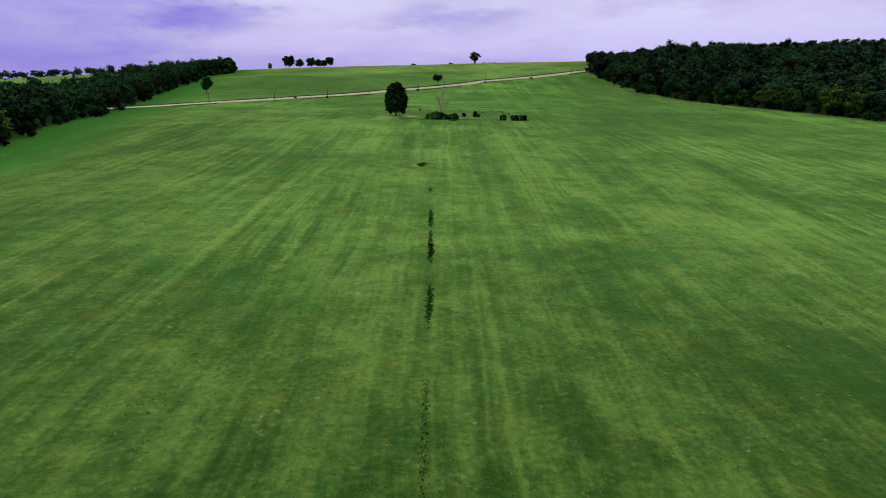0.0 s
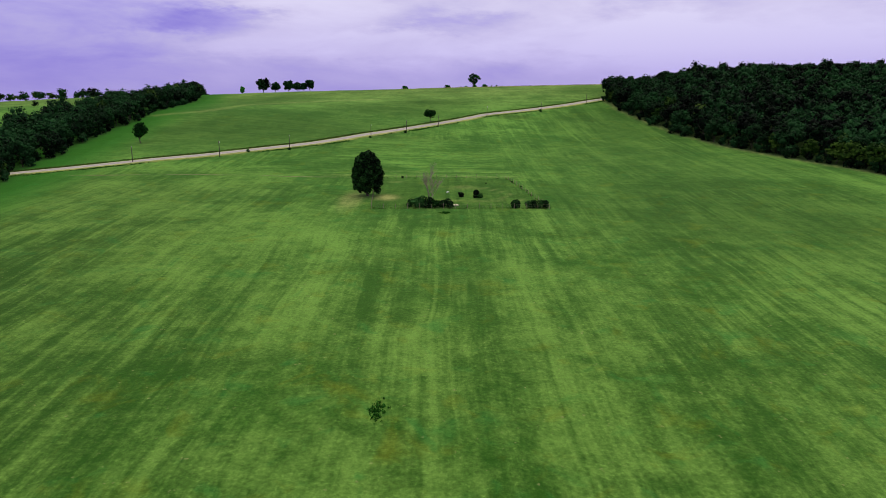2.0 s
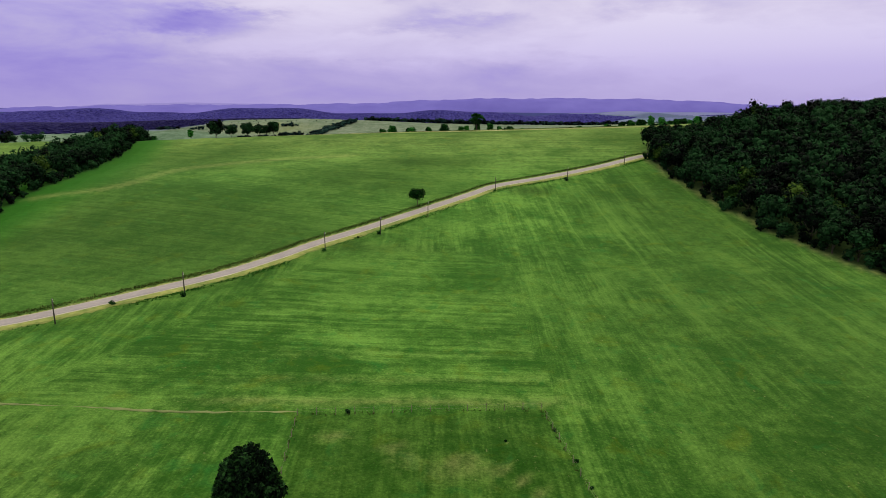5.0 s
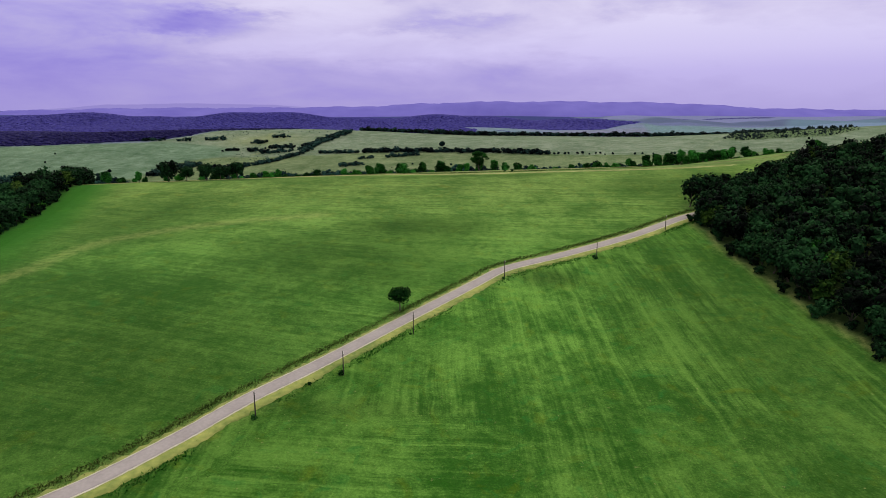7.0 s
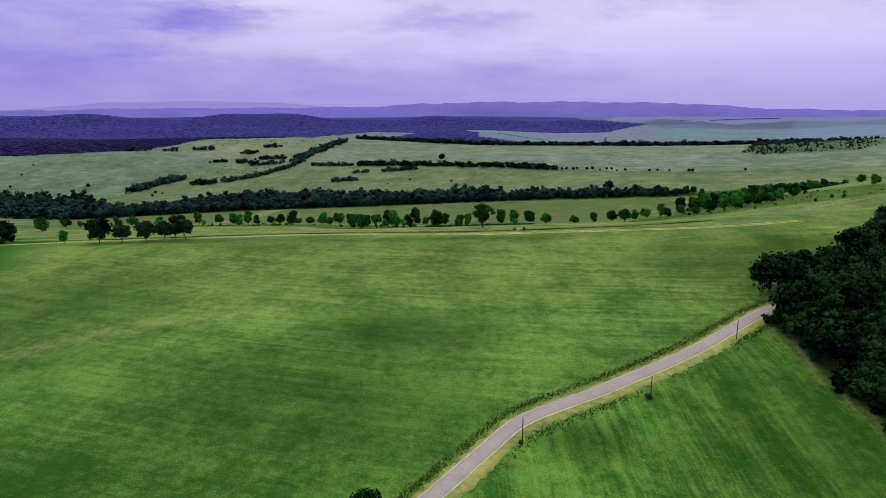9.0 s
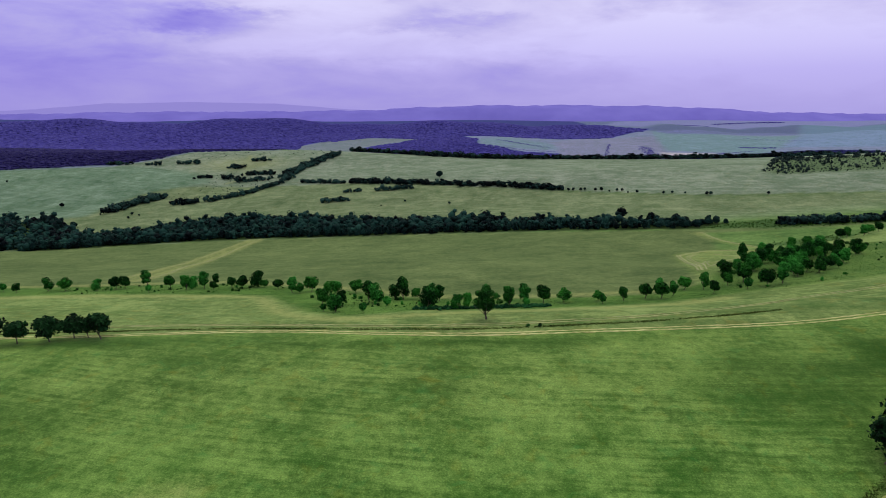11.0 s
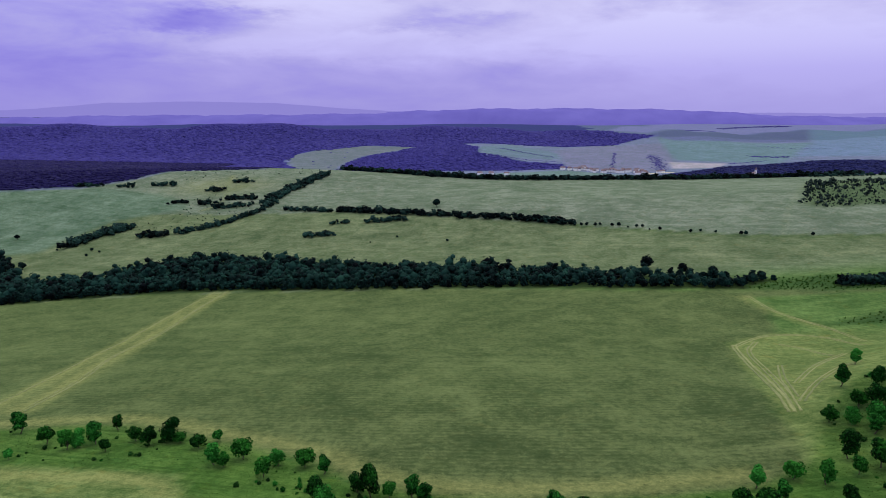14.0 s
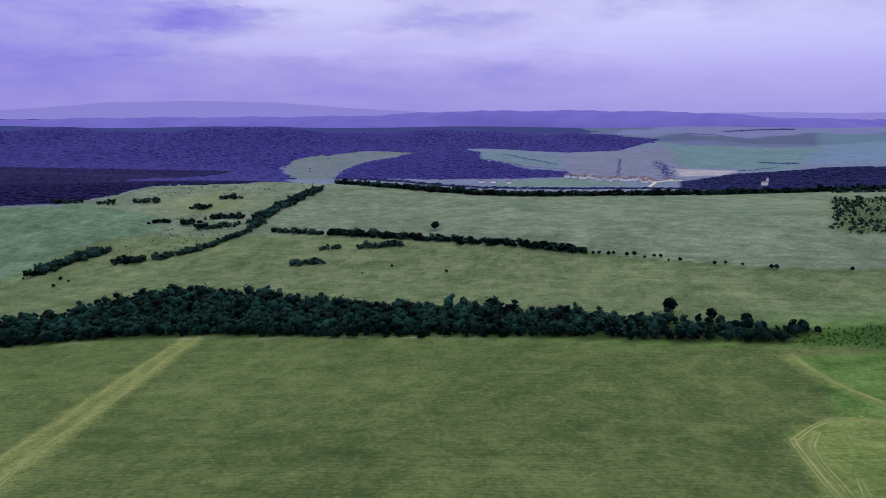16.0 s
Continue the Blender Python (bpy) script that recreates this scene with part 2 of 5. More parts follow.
LOOP_RUTS = [[(139.8, 666.0), (147.0, 687.8), (157.0, 724.2), (167.9, 768.8), (170.4, 775.8)],
             [(142.1, 666.2), (150.8, 690.9), (162.7, 728.1), (172.4, 763.8), (185.5, 782.9)],
             [(149.6, 681.1), (159.9, 708.6), (173.3, 736.1)],
             [(148.4, 675.2), (163.5, 693.2), (186.4, 715.2), (201.8, 724.4)],
             [(169.5, 773.8), (192.5, 792.0), (209.2, 795.1), (226.0, 788.1), (234.6, 768.4)],
             [(229.6, 886.2), (228.2, 847.7), (231.8, 829.5), (239.2, 804.3), (240.9, 777.3)],
             [(160.2, 699.9), (187.1, 730.5), (213.9, 752.4)],
             [(194.7, 776.9), (201.7, 767.0), (206.7, 749.3)]]
ROAD_LINE = polyline(ROAD, 3.0)


# ---- materials ----
def material(name):
    m = bpy.data.materials.new(name)
    m.use_nodes = True
    n, l = m.node_tree.nodes, m.node_tree.links
    return m, n, l, n["Principled BSDF"]


def node(n, kind, **inputs):
    made = n.new(kind)
    for k, v in inputs.items():
        made.inputs[k.replace("_", " ")].default_value = v
    return made


def mixed(n, l, fac, a, b, blend="MIX"):
    m = n.new("ShaderNodeMix")
    m.data_type, m.blend_type = "RGBA", blend
    for slot, v in ((0, fac), (6, a), (7, b)):
        if hasattr(v, "links"):
            l.new(v, m.inputs[slot])
        elif slot == 0:
            m.inputs[0].default_value = v
        else:
            m.inputs[slot].default_value = (*v, 1)
    return m.outputs[2]


def calc(n, l, op, a, b=0.0, clamp=False):
    m = n.new("ShaderNodeMath")
    m.operation, m.use_clamp = op, clamp
    for slot, v in ((0, a), (1, b)):
        if hasattr(v, "links"):
            l.new(v, m.inputs[slot])
        else:
            m.inputs[slot].default_value = v
    return m.outputs[0]


def foliage(name, dark, light, rough=0.75, grain=1.9, relief=0.6):
    """Leaves: tone varies from tree to tree, from clump to clump and finely over the clump."""
    m, n, l, b = material(name)
    info, geo = n.new("ShaderNodeObjectInfo"), n.new("ShaderNodeNewGeometry")
    fine = node(n, "ShaderNodeTexNoise", Scale=grain, Detail=6.0, Roughness=0.65)
    l.new(geo.outputs["Position"], fine.inputs["Vector"])
    wide = node(n, "ShaderNodeTexNoise", Scale=0.11, Detail=2.0)
    l.new(geo.outputs["Position"], wide.inputs["Vector"])
    tone = n.new("ShaderNodeAttribute")
    tone.attribute_name = "tone"            # one value for each crown of a wood
    f = calc(n, l, "MULTIPLY", geo.outputs["Random Per Island"], 0.45)
    f = calc(n, l, "ADD", f, calc(n, l, "MULTIPLY", calc(n, l, "SUBTRACT", info.outputs["Random"], 0.25), 0.5))
    f = calc(n, l, "ADD", f, calc(n, l, "MULTIPLY", tone.outputs["Fac"], 0.75))
    f = calc(n, l, "ADD", f, calc(n, l, "MULTIPLY", fine.outputs["Fac"], 1.1))
    f = calc(n, l, "ADD", f, calc(n, l, "MULTIPLY", wide.outputs["Fac"], 1.0))
    f = calc(n, l, "MULTIPLY", calc(n, l, "SUBTRACT", f, 1.17), 1.6, True)
    l.new(mixed(n, l, f, dark, light), b.inputs["Base Color"])
    b.inputs["Roughness"].default_value = rough
    b.inputs["Specular IOR Level"].default_value = 0.04
    bump = node(n, "ShaderNodeBump", Strength=relief, Distance=0.35)
    l.new(fine.outputs["Fac"], bump.inputs["Height"])
    l.new(bump.outputs[0], b.inputs["Normal"])
    return m


def rough_stuff(name, a, b2, scale, rough=0.85, bump_d=0.02):
    """Bark, stone, plaster: two tones at two scales, with relief."""
    m, n, l, b = material(name)
    geo, info = n.new("ShaderNodeNewGeometry"), n.new("ShaderNodeObjectInfo")
    t1 = node(n, "ShaderNodeTexNoise", Scale=scale, Detail=5.0)
    t2 = node(n, "ShaderNodeTexNoise", Scale=scale * 0.13, Detail=3.0)
    for t in (t1, t2):
        l.new(geo.outputs["Position"], t.inputs["Vector"])
    f = calc(n, l, "ADD", calc(n, l, "MULTIPLY", t1.outputs["Fac"], 0.6), calc(n, l, "MULTIPLY", t2.outputs["Fac"], 0.6))
    f = calc(n, l, "ADD", f, calc(n, l, "MULTIPLY", info.outputs["Random"], 0.2))
    f = calc(n, l, "SUBTRACT", calc(n, l, "MULTIPLY", f, 1.6), 0.6, True)
    l.new(mixed(n, l, f, a, b2), b.inputs["Base Color"])
    b.inputs["Roughness"].default_value = rough
    bump = node(n, "ShaderNodeBump", Strength=0.5, Distance=bump_d)
    l.new(t1.outputs["Fac"], bump.inputs["Height"])
    l.new(bump.outputs[0], b.inputs["Normal"])
    return m


def meadow_material():
    """Grassland: the tint of each field comes with the mesh; wavering streaks follow its mowing lanes, blotches and tufts lie over them."""
    m, n, l, b = material("meadow")
    tint = n.new("ShaderNodeAttribute")
    tint.attribute_name = "tint"
    dry = n.new("ShaderNodeAttribute")
    dry.attribute_name = "dry"
    lanes = n.new("ShaderNodeAttribute")
    lanes.attribute_name = "lanes"          # x: across the lanes, y: along them, z: how strong
    geo = n.new("ShaderNodeNewGeometry")
    sep = n.new("ShaderNodeSeparateXYZ")
    l.new(lanes.outputs["Vector"], sep.inputs[0])

    def add(*terms):
        total = terms[0]
        for t in terms[1:]:
            total = calc(n, l, "ADD", total, t)
        return total

    def times(a, c, clamp=False):
        return calc(n, l, "MULTIPLY", a, c, clamp)

    def off(a, c=0.5):
        return calc(n, l, "SUBTRACT", a, c)

    def blotch(scale, detail, distortion=0.0, rough=0.6):
        t = node(n, "ShaderNodeTexNoise", Scale=scale, Detail=detail, Roughness=rough, Distortion=distortion)
        l.new(geo.outputs["Position"], t.inputs["Vector"])
        return t.outputs["Fac"]

    big, broad, mid, small, tuft, fine = blotch(0.011, 4.0, 0.8), blotch(0.033, 4.0, 0.5), blotch(0.085, 5.0, 0.5), blotch(0.42, 5.0), blotch(2.2, 4.0), blotch(9.0, 3.0)
    waver = add(sep.outputs[0], times(off(broad), 3.2), times(off(mid), 0.9))

    def streak(across, along, detail, shift=0.0):
        v = n.new("ShaderNodeCombineXYZ")
        l.new(times(waver, across), v.inputs[0])
        l.new(times(sep.outputs[1], along), v.inputs[1])
        v.inputs[2].default_value = shift
        t = node(n, "ShaderNodeTexNoise", Scale=1.0, Detail=detail, Roughness=0.55)
        l.new(v.outputs[0], t.inputs["Vector"])
        return t.outputs["Fac"]

    band, thin, hair = streak(0.13, 0.010, 3.0), streak(0.62, 0.022, 4.0, 3.0), streak(1.7, 0.075, 3.0, 7.0)
    laned = add(times(off(band), 2.1), times(off(thin), times(mid, 4.6)), times(off(hair), times(broad, 2.4)))
    laned = times(laned, calc(n, l, "MULTIPLY", off(blotch(0.022, 3.0, 1.0), 0.25), 3.0, True))
    calm = add(times(sep.outputs[2], 0.5), 0.5)
    pale = times(laned, sep.outputs[2])
    pale = add(pale, times(add(times(off(big), 1.6), times(off(broad), 1.9), times(off(mid), 1.5)), calm))
    pale = add(pale, times(off(small), 1.7), times(off(tuft), 1.0))
    # single wheel lines, only where the mowing shows
    tram = times(off(streak(0.62, 0.004, 1.0, 11.0), 0.60), 9.0, True)
    tram = times(tram, times(off(sep.outputs[2], 0.55), 2.4, True))
    pale = add(pale, times(tram, times(broad, 0.75)))
    fleck = times(off(tuft, 0.60), 4.0, True)
    pale = add(pale, times(fleck, 0.45))
    # drilled rows on the tilled field
    wave = calc(n, l, "SINE", add(times(sep.outputs[0], 2.4), times(small, 3.0)))
    pale = add(pale, times(wave, times(calc(n, l, "SUBTRACT", 1.0, sep.outputs[2], True), 0.10)))
    soft = n.new("ShaderNodeMapRange")
    soft.interpolation_type = "SMOOTHERSTEP"
    soft.inputs["From Min"].default_value, soft.inputs["From Max"].default_value = -0.98, 1.22
    l.new(pale, soft.inputs["Value"])
    pale = soft.outputs["Result"]

    def scaled(colour, by, plus=(0, 0, 0)):
        v = n.new("ShaderNodeVectorMath")
        v.operation = "MULTIPLY_ADD"
        l.new(colour, v.inputs[0])
        v.inputs[1].default_value, v.inputs[2].default_value = by, plus
        return v.outputs[0]

    green = scaled(tint.outputs["Color"], (0.38, 0.55, 0.46))
    straw = scaled(tint.outputs["Color"], (1.28, 1.31, 1.60), (0.073, 0.095, 0.025))
    lush_of = scaled(tint.outputs["Color"], (0.22, 0.62, 0.28))
    colour = mixed(n, l, times(pale, tint.outputs["Alpha"]), green, straw)
    lush = times(calc(n, l, "SUBTRACT", add(times(big, 0.35), times(blotch(0.05, 5.0, 1.2), 0.65)), 0.49), 4.0, True)
    lush = times(times(lush, calm), calc(n, l, "SUBTRACT", 1.0, times(pale, 0.75), True))
    colour = mixed(n, l, times(lush, 0.72), colour, lush_of)
    shade = times(calc(n, l, "SUBTRACT", 0.53, mid), 2.4, True)
    colour = mixed(n, l, times(times(shade, 0.45), calm), colour, lush_of)
    ochre = times(times(off(blotch(0.16, 5.0, 0.6), 0.57), 6.0, True), times(sep.outputs[2], 0.34))
    colour = mixed(n, l, ochre, colour, scaled(tint.outputs["Color"], (2.2, 0.95, 0.55), (0.050, 0.040, 0.0)))
    cool = times(times(off(blotch(0.21, 5.0, 0.8, 0.55), 0.58), 7.0, True), times(sep.outputs[2], 0.5))
    colour = mixed(n, l, cool, colour, scaled(tint.outputs["Color"], (0.25, 0.95, 0.9), (0.0, 0.012, 0.010)))
    beige = times(times(off(blotch(1.15, 3.0), 0.67), 9.0, True), times(sep.outputs[2], 0.55))
    colour = mixed(n, l, beige, colour, (0.27, 0.27, 0.12))
    worn = add(dry.outputs["Fac"], times(off(small), 1.3), times(off(tuft), 0.6))
    worn = times(worn, times(dry.outputs["Fac"], 1.5), True)
    colour = mixed(n, l, worn, colour, (0.26, 0.265, 0.100))
    grain = add(times(tuft, 0.95), times(fine, 1.05))
    gray = n.new("ShaderNodeCombineXYZ")
    for k in range(3):
        l.new(grain, gray.inputs[k])
    l.new(mixed(n, l, 0.85, colour, gray.outputs[0], "MULTIPLY"), b.inputs["Base Color"])
    b.inputs["Roughness"].default_value = 0.9
    b.inputs["Specular IOR Level"].default_value = 0.0
    # the grass tips catch the sky at a flat angle
    l.new(times(times(tint.outputs["Alpha"], 11.0, True), 0.17), b.inputs["Sheen Weight"])
    b.inputs["Sheen Roughness"].default_value = 0.55
    b.inputs["Sheen Tint"].default_value = (0.62, 1.0, 0.34, 1)
    relief = add(times(tuft, 0.25), times(small, 0.9))
    bump = node(n, "ShaderNodeBump", Strength=0.7, Distance=0.22)
    l.new(relief, bump.inputs["Height"])
    l.new(bump.outputs[0], b.inputs["Normal"])
    return m


MEADOW = meadow_material()
ASPHALT = rough_stuff("worn_asphalt", (0.25, 0.215, 0.235), (0.38, 0.335, 0.355), 1.6)
VERGE = rough_stuff("dry_verge_grass", (0.07, 0.13, 0.022), (0.42, 0.41, 0.12), 0.75, 0.9, 0.08)
PALE_GRIT = rough_stuff("pale_grit", (0.34, 0.32, 0.24), (0.62, 0.58, 0.50), 1.4, 0.9, 0.02)
DIRT = rough_stuff("bleached_track", (0.19, 0.21, 0.060), (0.62, 0.60, 0.27), 0.55, 0.9, 0.05)
FAINT_DIRT = rough_stuff("faint_grassy_track", (0.080, 0.120, 0.034), (0.29, 0.31, 0.12), 0.4, 0.9, 0.05)
BARK = rough_stuff("bark", (0.035, 0.028, 0.022), (0.11, 0.09, 0.07), 5.0, 0.9, 0.03)
DEAD_WOOD = rough_stuff("grey_dead_wood", (0.14, 0.125, 0.09), (0.34, 0.30, 0.23), 5.0, 0.9, 0.02)
POLE_WOOD = rough_stuff("tarred_pole", (0.03, 0.026, 0.022), (0.085, 0.07, 0.06), 4.0, 0.8, 0.01)
POST_WOOD = rough_stuff("weathered_post", (0.12, 0.10, 0.07), (0.30, 0.25, 0.18), 6.0, 0.9, 0.01)
PLASTER = rough_stuff("plaster_wall", (0.86, 0.86, 0.90), (0.92, 0.92, 0.96), 0.6)
ROOF_TILE = rough_stuff("roof_tiles", (0.11, 0.08, 0.11), (0.24, 0.17, 0.20), 0.9)
PALE_STONE = rough_stuff("pale_concrete", (0.50, 0.44, 0.30), (0.68, 0.62, 0.48), 3.0)
WHITE_PAINT = rough_stuff("white_paint", (0.74, 0.74, 0.78), (0.84, 0.84, 0.86), 4.0, 0.5)
WOOD_LEAF = foliage("oak_leaves", (0.0004, 0.002, 0.0014), (0.015, 0.060, 0.019))
WOOD_LEAF_PALE = foliage("pale_leaves", (0.008, 0.028, 0.004), (0.060, 0.115, 0.018))
TREE_LEAF = foliage("tree_leaves", (0.001, 0.014, 0.002), (0.034, 0.200, 0.024))
ORCHARD_LEAF = foliage("orchard_leaves", (0.0015, 0.022, 0.003), (0.042, 0.260, 0.036))
DARK_LEAF = foliage("dense_dark_leaves", (0.001, 0.005, 0.002), (0.036, 0.12, 0.03))
BUSH_LEAF = foliage("bush_leaves", (0.002, 0.014, 0.003), (0.026, 0.105, 0.018))
BLUE_LEAF = foliage("bluish_scrub", (0.004, 0.034, 0.013), (0.030, 0.140, 0.046))
# leaves beyond the crest are a bluer green than the near ones
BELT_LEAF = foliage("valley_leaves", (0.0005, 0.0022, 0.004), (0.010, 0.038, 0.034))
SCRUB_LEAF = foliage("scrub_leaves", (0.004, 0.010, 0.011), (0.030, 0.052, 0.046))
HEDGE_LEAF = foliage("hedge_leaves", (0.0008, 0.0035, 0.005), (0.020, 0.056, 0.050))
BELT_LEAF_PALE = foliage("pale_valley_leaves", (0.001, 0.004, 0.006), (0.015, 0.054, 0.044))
# the haze of distance is put into these leaf colours as violet-blue
FAR_HAZE_LEAF = foliage("hazed_forest_leaves", (0.040, 0.035, 0.192), (0.053, 0.047, 0.246), grain=0.03, relief=0.0)
EAST_HAZE_LEAF = foliage("hazed_copse_leaves", (0.008, 0.010, 0.055), (0.022, 0.026, 0.125), grain=0.05, relief=0.0)
NEAR_HAZE_LEAF = foliage("hazed_hill_forest_leaves", (0.012, 0.010, 0.062), (0.021, 0.018, 0.094), grain=0.12, relief=0.0)
ROUGH_LEAF = foliage("rough_grass_blades", (0.014, 0.062, 0.007), (0.078, 0.145, 0.022))
TURF = foliage("turf_blades", (0.09, 0.18, 0.03), (0.26, 0.33, 0.11))
WEED = foliage("weeds", (0.022, 0.050, 0.010), (0.105, 0.150, 0.036))
LUSH_WEED = foliage("lush_weeds", (0.008, 0.060, 0.006), (0.040, 0.170, 0.022))


def hill_material(name, low, high):
    m, n, l, b = material(name)
    geo = n.new("ShaderNodeNewGeometry")
    t = node(n, "ShaderNodeTexNoise", Scale=0.006, Detail=6.0)
    l.new(geo.outputs["Position"], t.inputs["Vector"])
    f = calc(n, l, "SUBTRACT", calc(n, l, "MULTIPLY", t.outputs["Fac"], 2.4), 0.7, True)
    l.new(mixed(n, l, f, low, high), b.inputs["Base Color"])
    b.inputs["Roughness"].default_value = 1.0
    b.inputs["Specular IOR Level"].default_value = 0.0
    return m


# ---- mesh helpers ----
def mesh_of(name, verts, faces, mats, smooth=False):
    me = bpy.data.meshes.new(name)
    me.from_pydata(verts if isinstance(verts, list) else verts.tolist(), [], faces if isinstance(faces, list) else faces.tolist())
    for m in mats if isinstance(mats, (list, tuple)) else [mats]:
        me.materials.append(m)
    if smooth:
        me.polygons.foreach_set("use_smooth", np.ones(len(me.polygons), bool))
    me.update()
    return me


def piece(name, me, parent=None, at=None, label=""):
    ob = new(name, me)
    if at is not None:
        ob.matrix_basis = at
    if parent is not None:
        ob.parent = parent
    if label:
        tagged(ob, label)
    return ob


def part(name, bm, mat, parent, label="", smooth=False):
    me = bpy.data.meshes.new(name)
    if smooth:
        for f in bm.faces:
            f.smooth = True
    bm.to_mesh(me)
    bm.free()
    me.materials.append(mat)
    return piece(name, me, parent, None, label)


def box(bm, size, at, turn=0.0, bevel=0.0):
    r = bmesh.ops.create_cube(bm, size=1.0, matrix=Matrix.Translation(at) @ Matrix.Rotation(turn, 4, "Z") @ Matrix.Diagonal((*size, 1)))
    if bevel:
        edges = {e for v in r["verts"] for e in v.link_edges}
        bmesh.ops.bevel(bm, geom=list(edges), offset=bevel, segments=1, affect="EDGES")


def tube(points, radii, sides=6):
    """Vertices and faces of a tapered, bent stem with closed ends."""
    verts, faces, p = [], [], [Vector(q) for q in points]
    for i, (q, r) in enumerate(zip(p, radii)):
        d = (p[min(i + 1, len(p) - 1)] - p[max(i - 1, 0)]).normalized()
        side = d.cross(Vector((0.31, 0.95, 0.05))).normalized()
        up = d.cross(side)
        for k in range(sides):
            a = 2 * math.pi * k / sides
            verts.append(tuple(q + r * (math.cos(a) * side + math.sin(a) * up)))
    for i in range(len(p) - 1):
        for k in range(sides):
            a, b = i * sides + k, i * sides + (k + 1) % sides
            faces.append((a, b, b + sides, a + sides))
    faces.append(tuple(range(sides))[::-1])
    faces.append(tuple((len(p) - 1) * sides + k for k in range(sides)))
    return verts, faces


def merged(parts):
    verts, faces = [], []
    for v, f in parts:
        s = len(verts)
        verts += v
        faces += [tuple(i + s for i in g) for g in f]
    return verts, faces


def ball(subdivisions):
    bm = bmesh.new()
    bmesh.ops.create_icosphere(bm, subdivisions=subdivisions, radius=1.0)
    v = np.array([q.co[:] for q in bm.verts])
    f = np.array([[q.index for q in g.verts] for g in bm.faces])
    bm.free()
    return v, f


BALL1, BALL2 = ball(1), ball(2)


def crown_arrays(rng, lobes, leaves, leaf, core=0.80, ball_mesh=None, droop=0.3):
    """A crown: dark uneven cores inside a ragged coat of leaf clumps. lobes: rows of centre x, y, z and radii a, b, c."""
    bv, bf = ball_mesh or BALL1
    verts, faces, s = [], [], 0
    for cx, cy, cz, a, b, c in lobes:
        v = bv * (core * rng.uniform(0.88, 1.10, (len(bv), 1))) * (a, b, c) + (cx, cy, cz)
        verts.append(v)
        faces.append(np.c_[bf, bf[:, :1] * 0 - 1] + np.r_[s, s, s, 0])
        s += len(v)
    L = np.array(lobes)
    area = (L[:, 3] * L[:, 5]) ** 0.9
    pick = rng.choice(len(L), leaves, p=area / area.sum())
    d = rng.normal(size=(leaves, 3))
    d[:, 2] += 0.25
    d /= np.linalg.norm(d, axis=1)[:, None]
    at = L[pick, :3] + d * L[pick, 3:] * rng.uniform(0.80, 1.09, (leaves, 1))
    nrm = d * 1.0 + rng.normal(scale=0.55, size=(leaves, 3)) + (0, 0, droop)
    nrm /= np.linalg.norm(nrm, axis=1)[:, None]
    side = np.cross(nrm, rng.normal(size=(leaves, 3)))
    side /= np.linalg.norm(side, axis=1)[:, None] + 1e-9
    up = np.cross(nrm, side)
    w, h = leaf * rng.uniform(0.5, 1.25, (2, leaves, 1))
    lift = nrm * leaf * 0.35
    quad = np.stack([at - side * w * 0.9, at - up * h + lift * 0.3, at + side * w + lift * 0.1, at + up * h * 0.8 - lift], 1).reshape(-1, 3)
    verts.append(quad)
    faces.append(s + np.arange(leaves * 4).reshape(-1, 4))
    return np.concatenate(verts), np.concatenate(faces)


def face_list(f):
    return [tuple(q[:3]) if q[3] < 0 else tuple(q) for q in f.tolist()]


def round_lobes(rng, height, width, base, count, spread=0.62):
    """Lobes that fill an egg between base and height."""
    mid, half = (height + base) / 2, (height - base) / 2
    rows = [(0, 0, mid, width * 0.36, width * 0.36, half * 0.80)]
    for k in range(count):
        a = 2 * math.pi * (k + rng.uniform(0, 0.9)) / count * 2.4
        z = rng.uniform(-0.75, 0.78)
        r = math.sqrt(max(0.05, 1 - z * z)) * spread * width / 2
        s = rng.uniform(0.30, 0.46) * width / 2
        rows.append((r * math.cos(a), r * math.sin(a), mid + z * half * 0.82, s * 1.1, s * 1.1, s * rng.uniform(0.75, 1.0)))
    return rows


def trunk_arrays(rng, height, base, width, girth):
    """A tapered trunk with limbs that reach up into the crown."""
    lean = rng.normal(scale=0.05 * height, size=2)
    top = (lean[0], lean[1], base + (height - base) * 0.55)
    parts = [tube([(0, 0, -0.6), (0, 0, 0.15), (lean[0] * 0.3, lean[1] * 0.3, base * 0.6), (lean[0] * 0.7, lean[1] * 0.7, base * 1.1), top],
                  [girth * 1.5, girth * 1.15, girth * 0.9, girth * 0.75, girth * 0.2], 7)]
    for k in range(6):
        a = k * 1.05 + rng.uniform(0, 0.8)
        z0 = base * rng.uniform(0.75, 1.05)
        r, z1 = width * rng.uniform(0.24, 0.36), base + (height - base) * rng.uniform(0.25, 0.6)
        x0, y0 = lean * 0.6
        parts.append(tube([(x0, y0, z0), (x0 + r * 0.5 * math.cos(a), y0 + r * 0.5 * math.sin(a), z0 + (z1 - z0) * 0.6), (x0 + r * math.cos(a), y0 + r * math.sin(a), z1)],
                          [girth * 0.42, girth * 0.28, girth * 0.08], 5))
    return merged(parts)


def tree_meshes(seed, height, width, base, lobes, leaves, leaf, mat, girth=None, rows=None, core=0.80):
    rng = np.random.default_rng(seed)
    rows = rows or round_lobes(rng, height, width, base, lobes)
    v, f = crown_arrays(rng, rows, leaves, leaf, core, BALL1)
    tv, tf = trunk_arrays(rng, height, base, width, girth or 0.022 * height)
    return mesh_of("trunk", tv, tf, BARK, True), mesh_of("crown", v, face_list(f), mat, True)


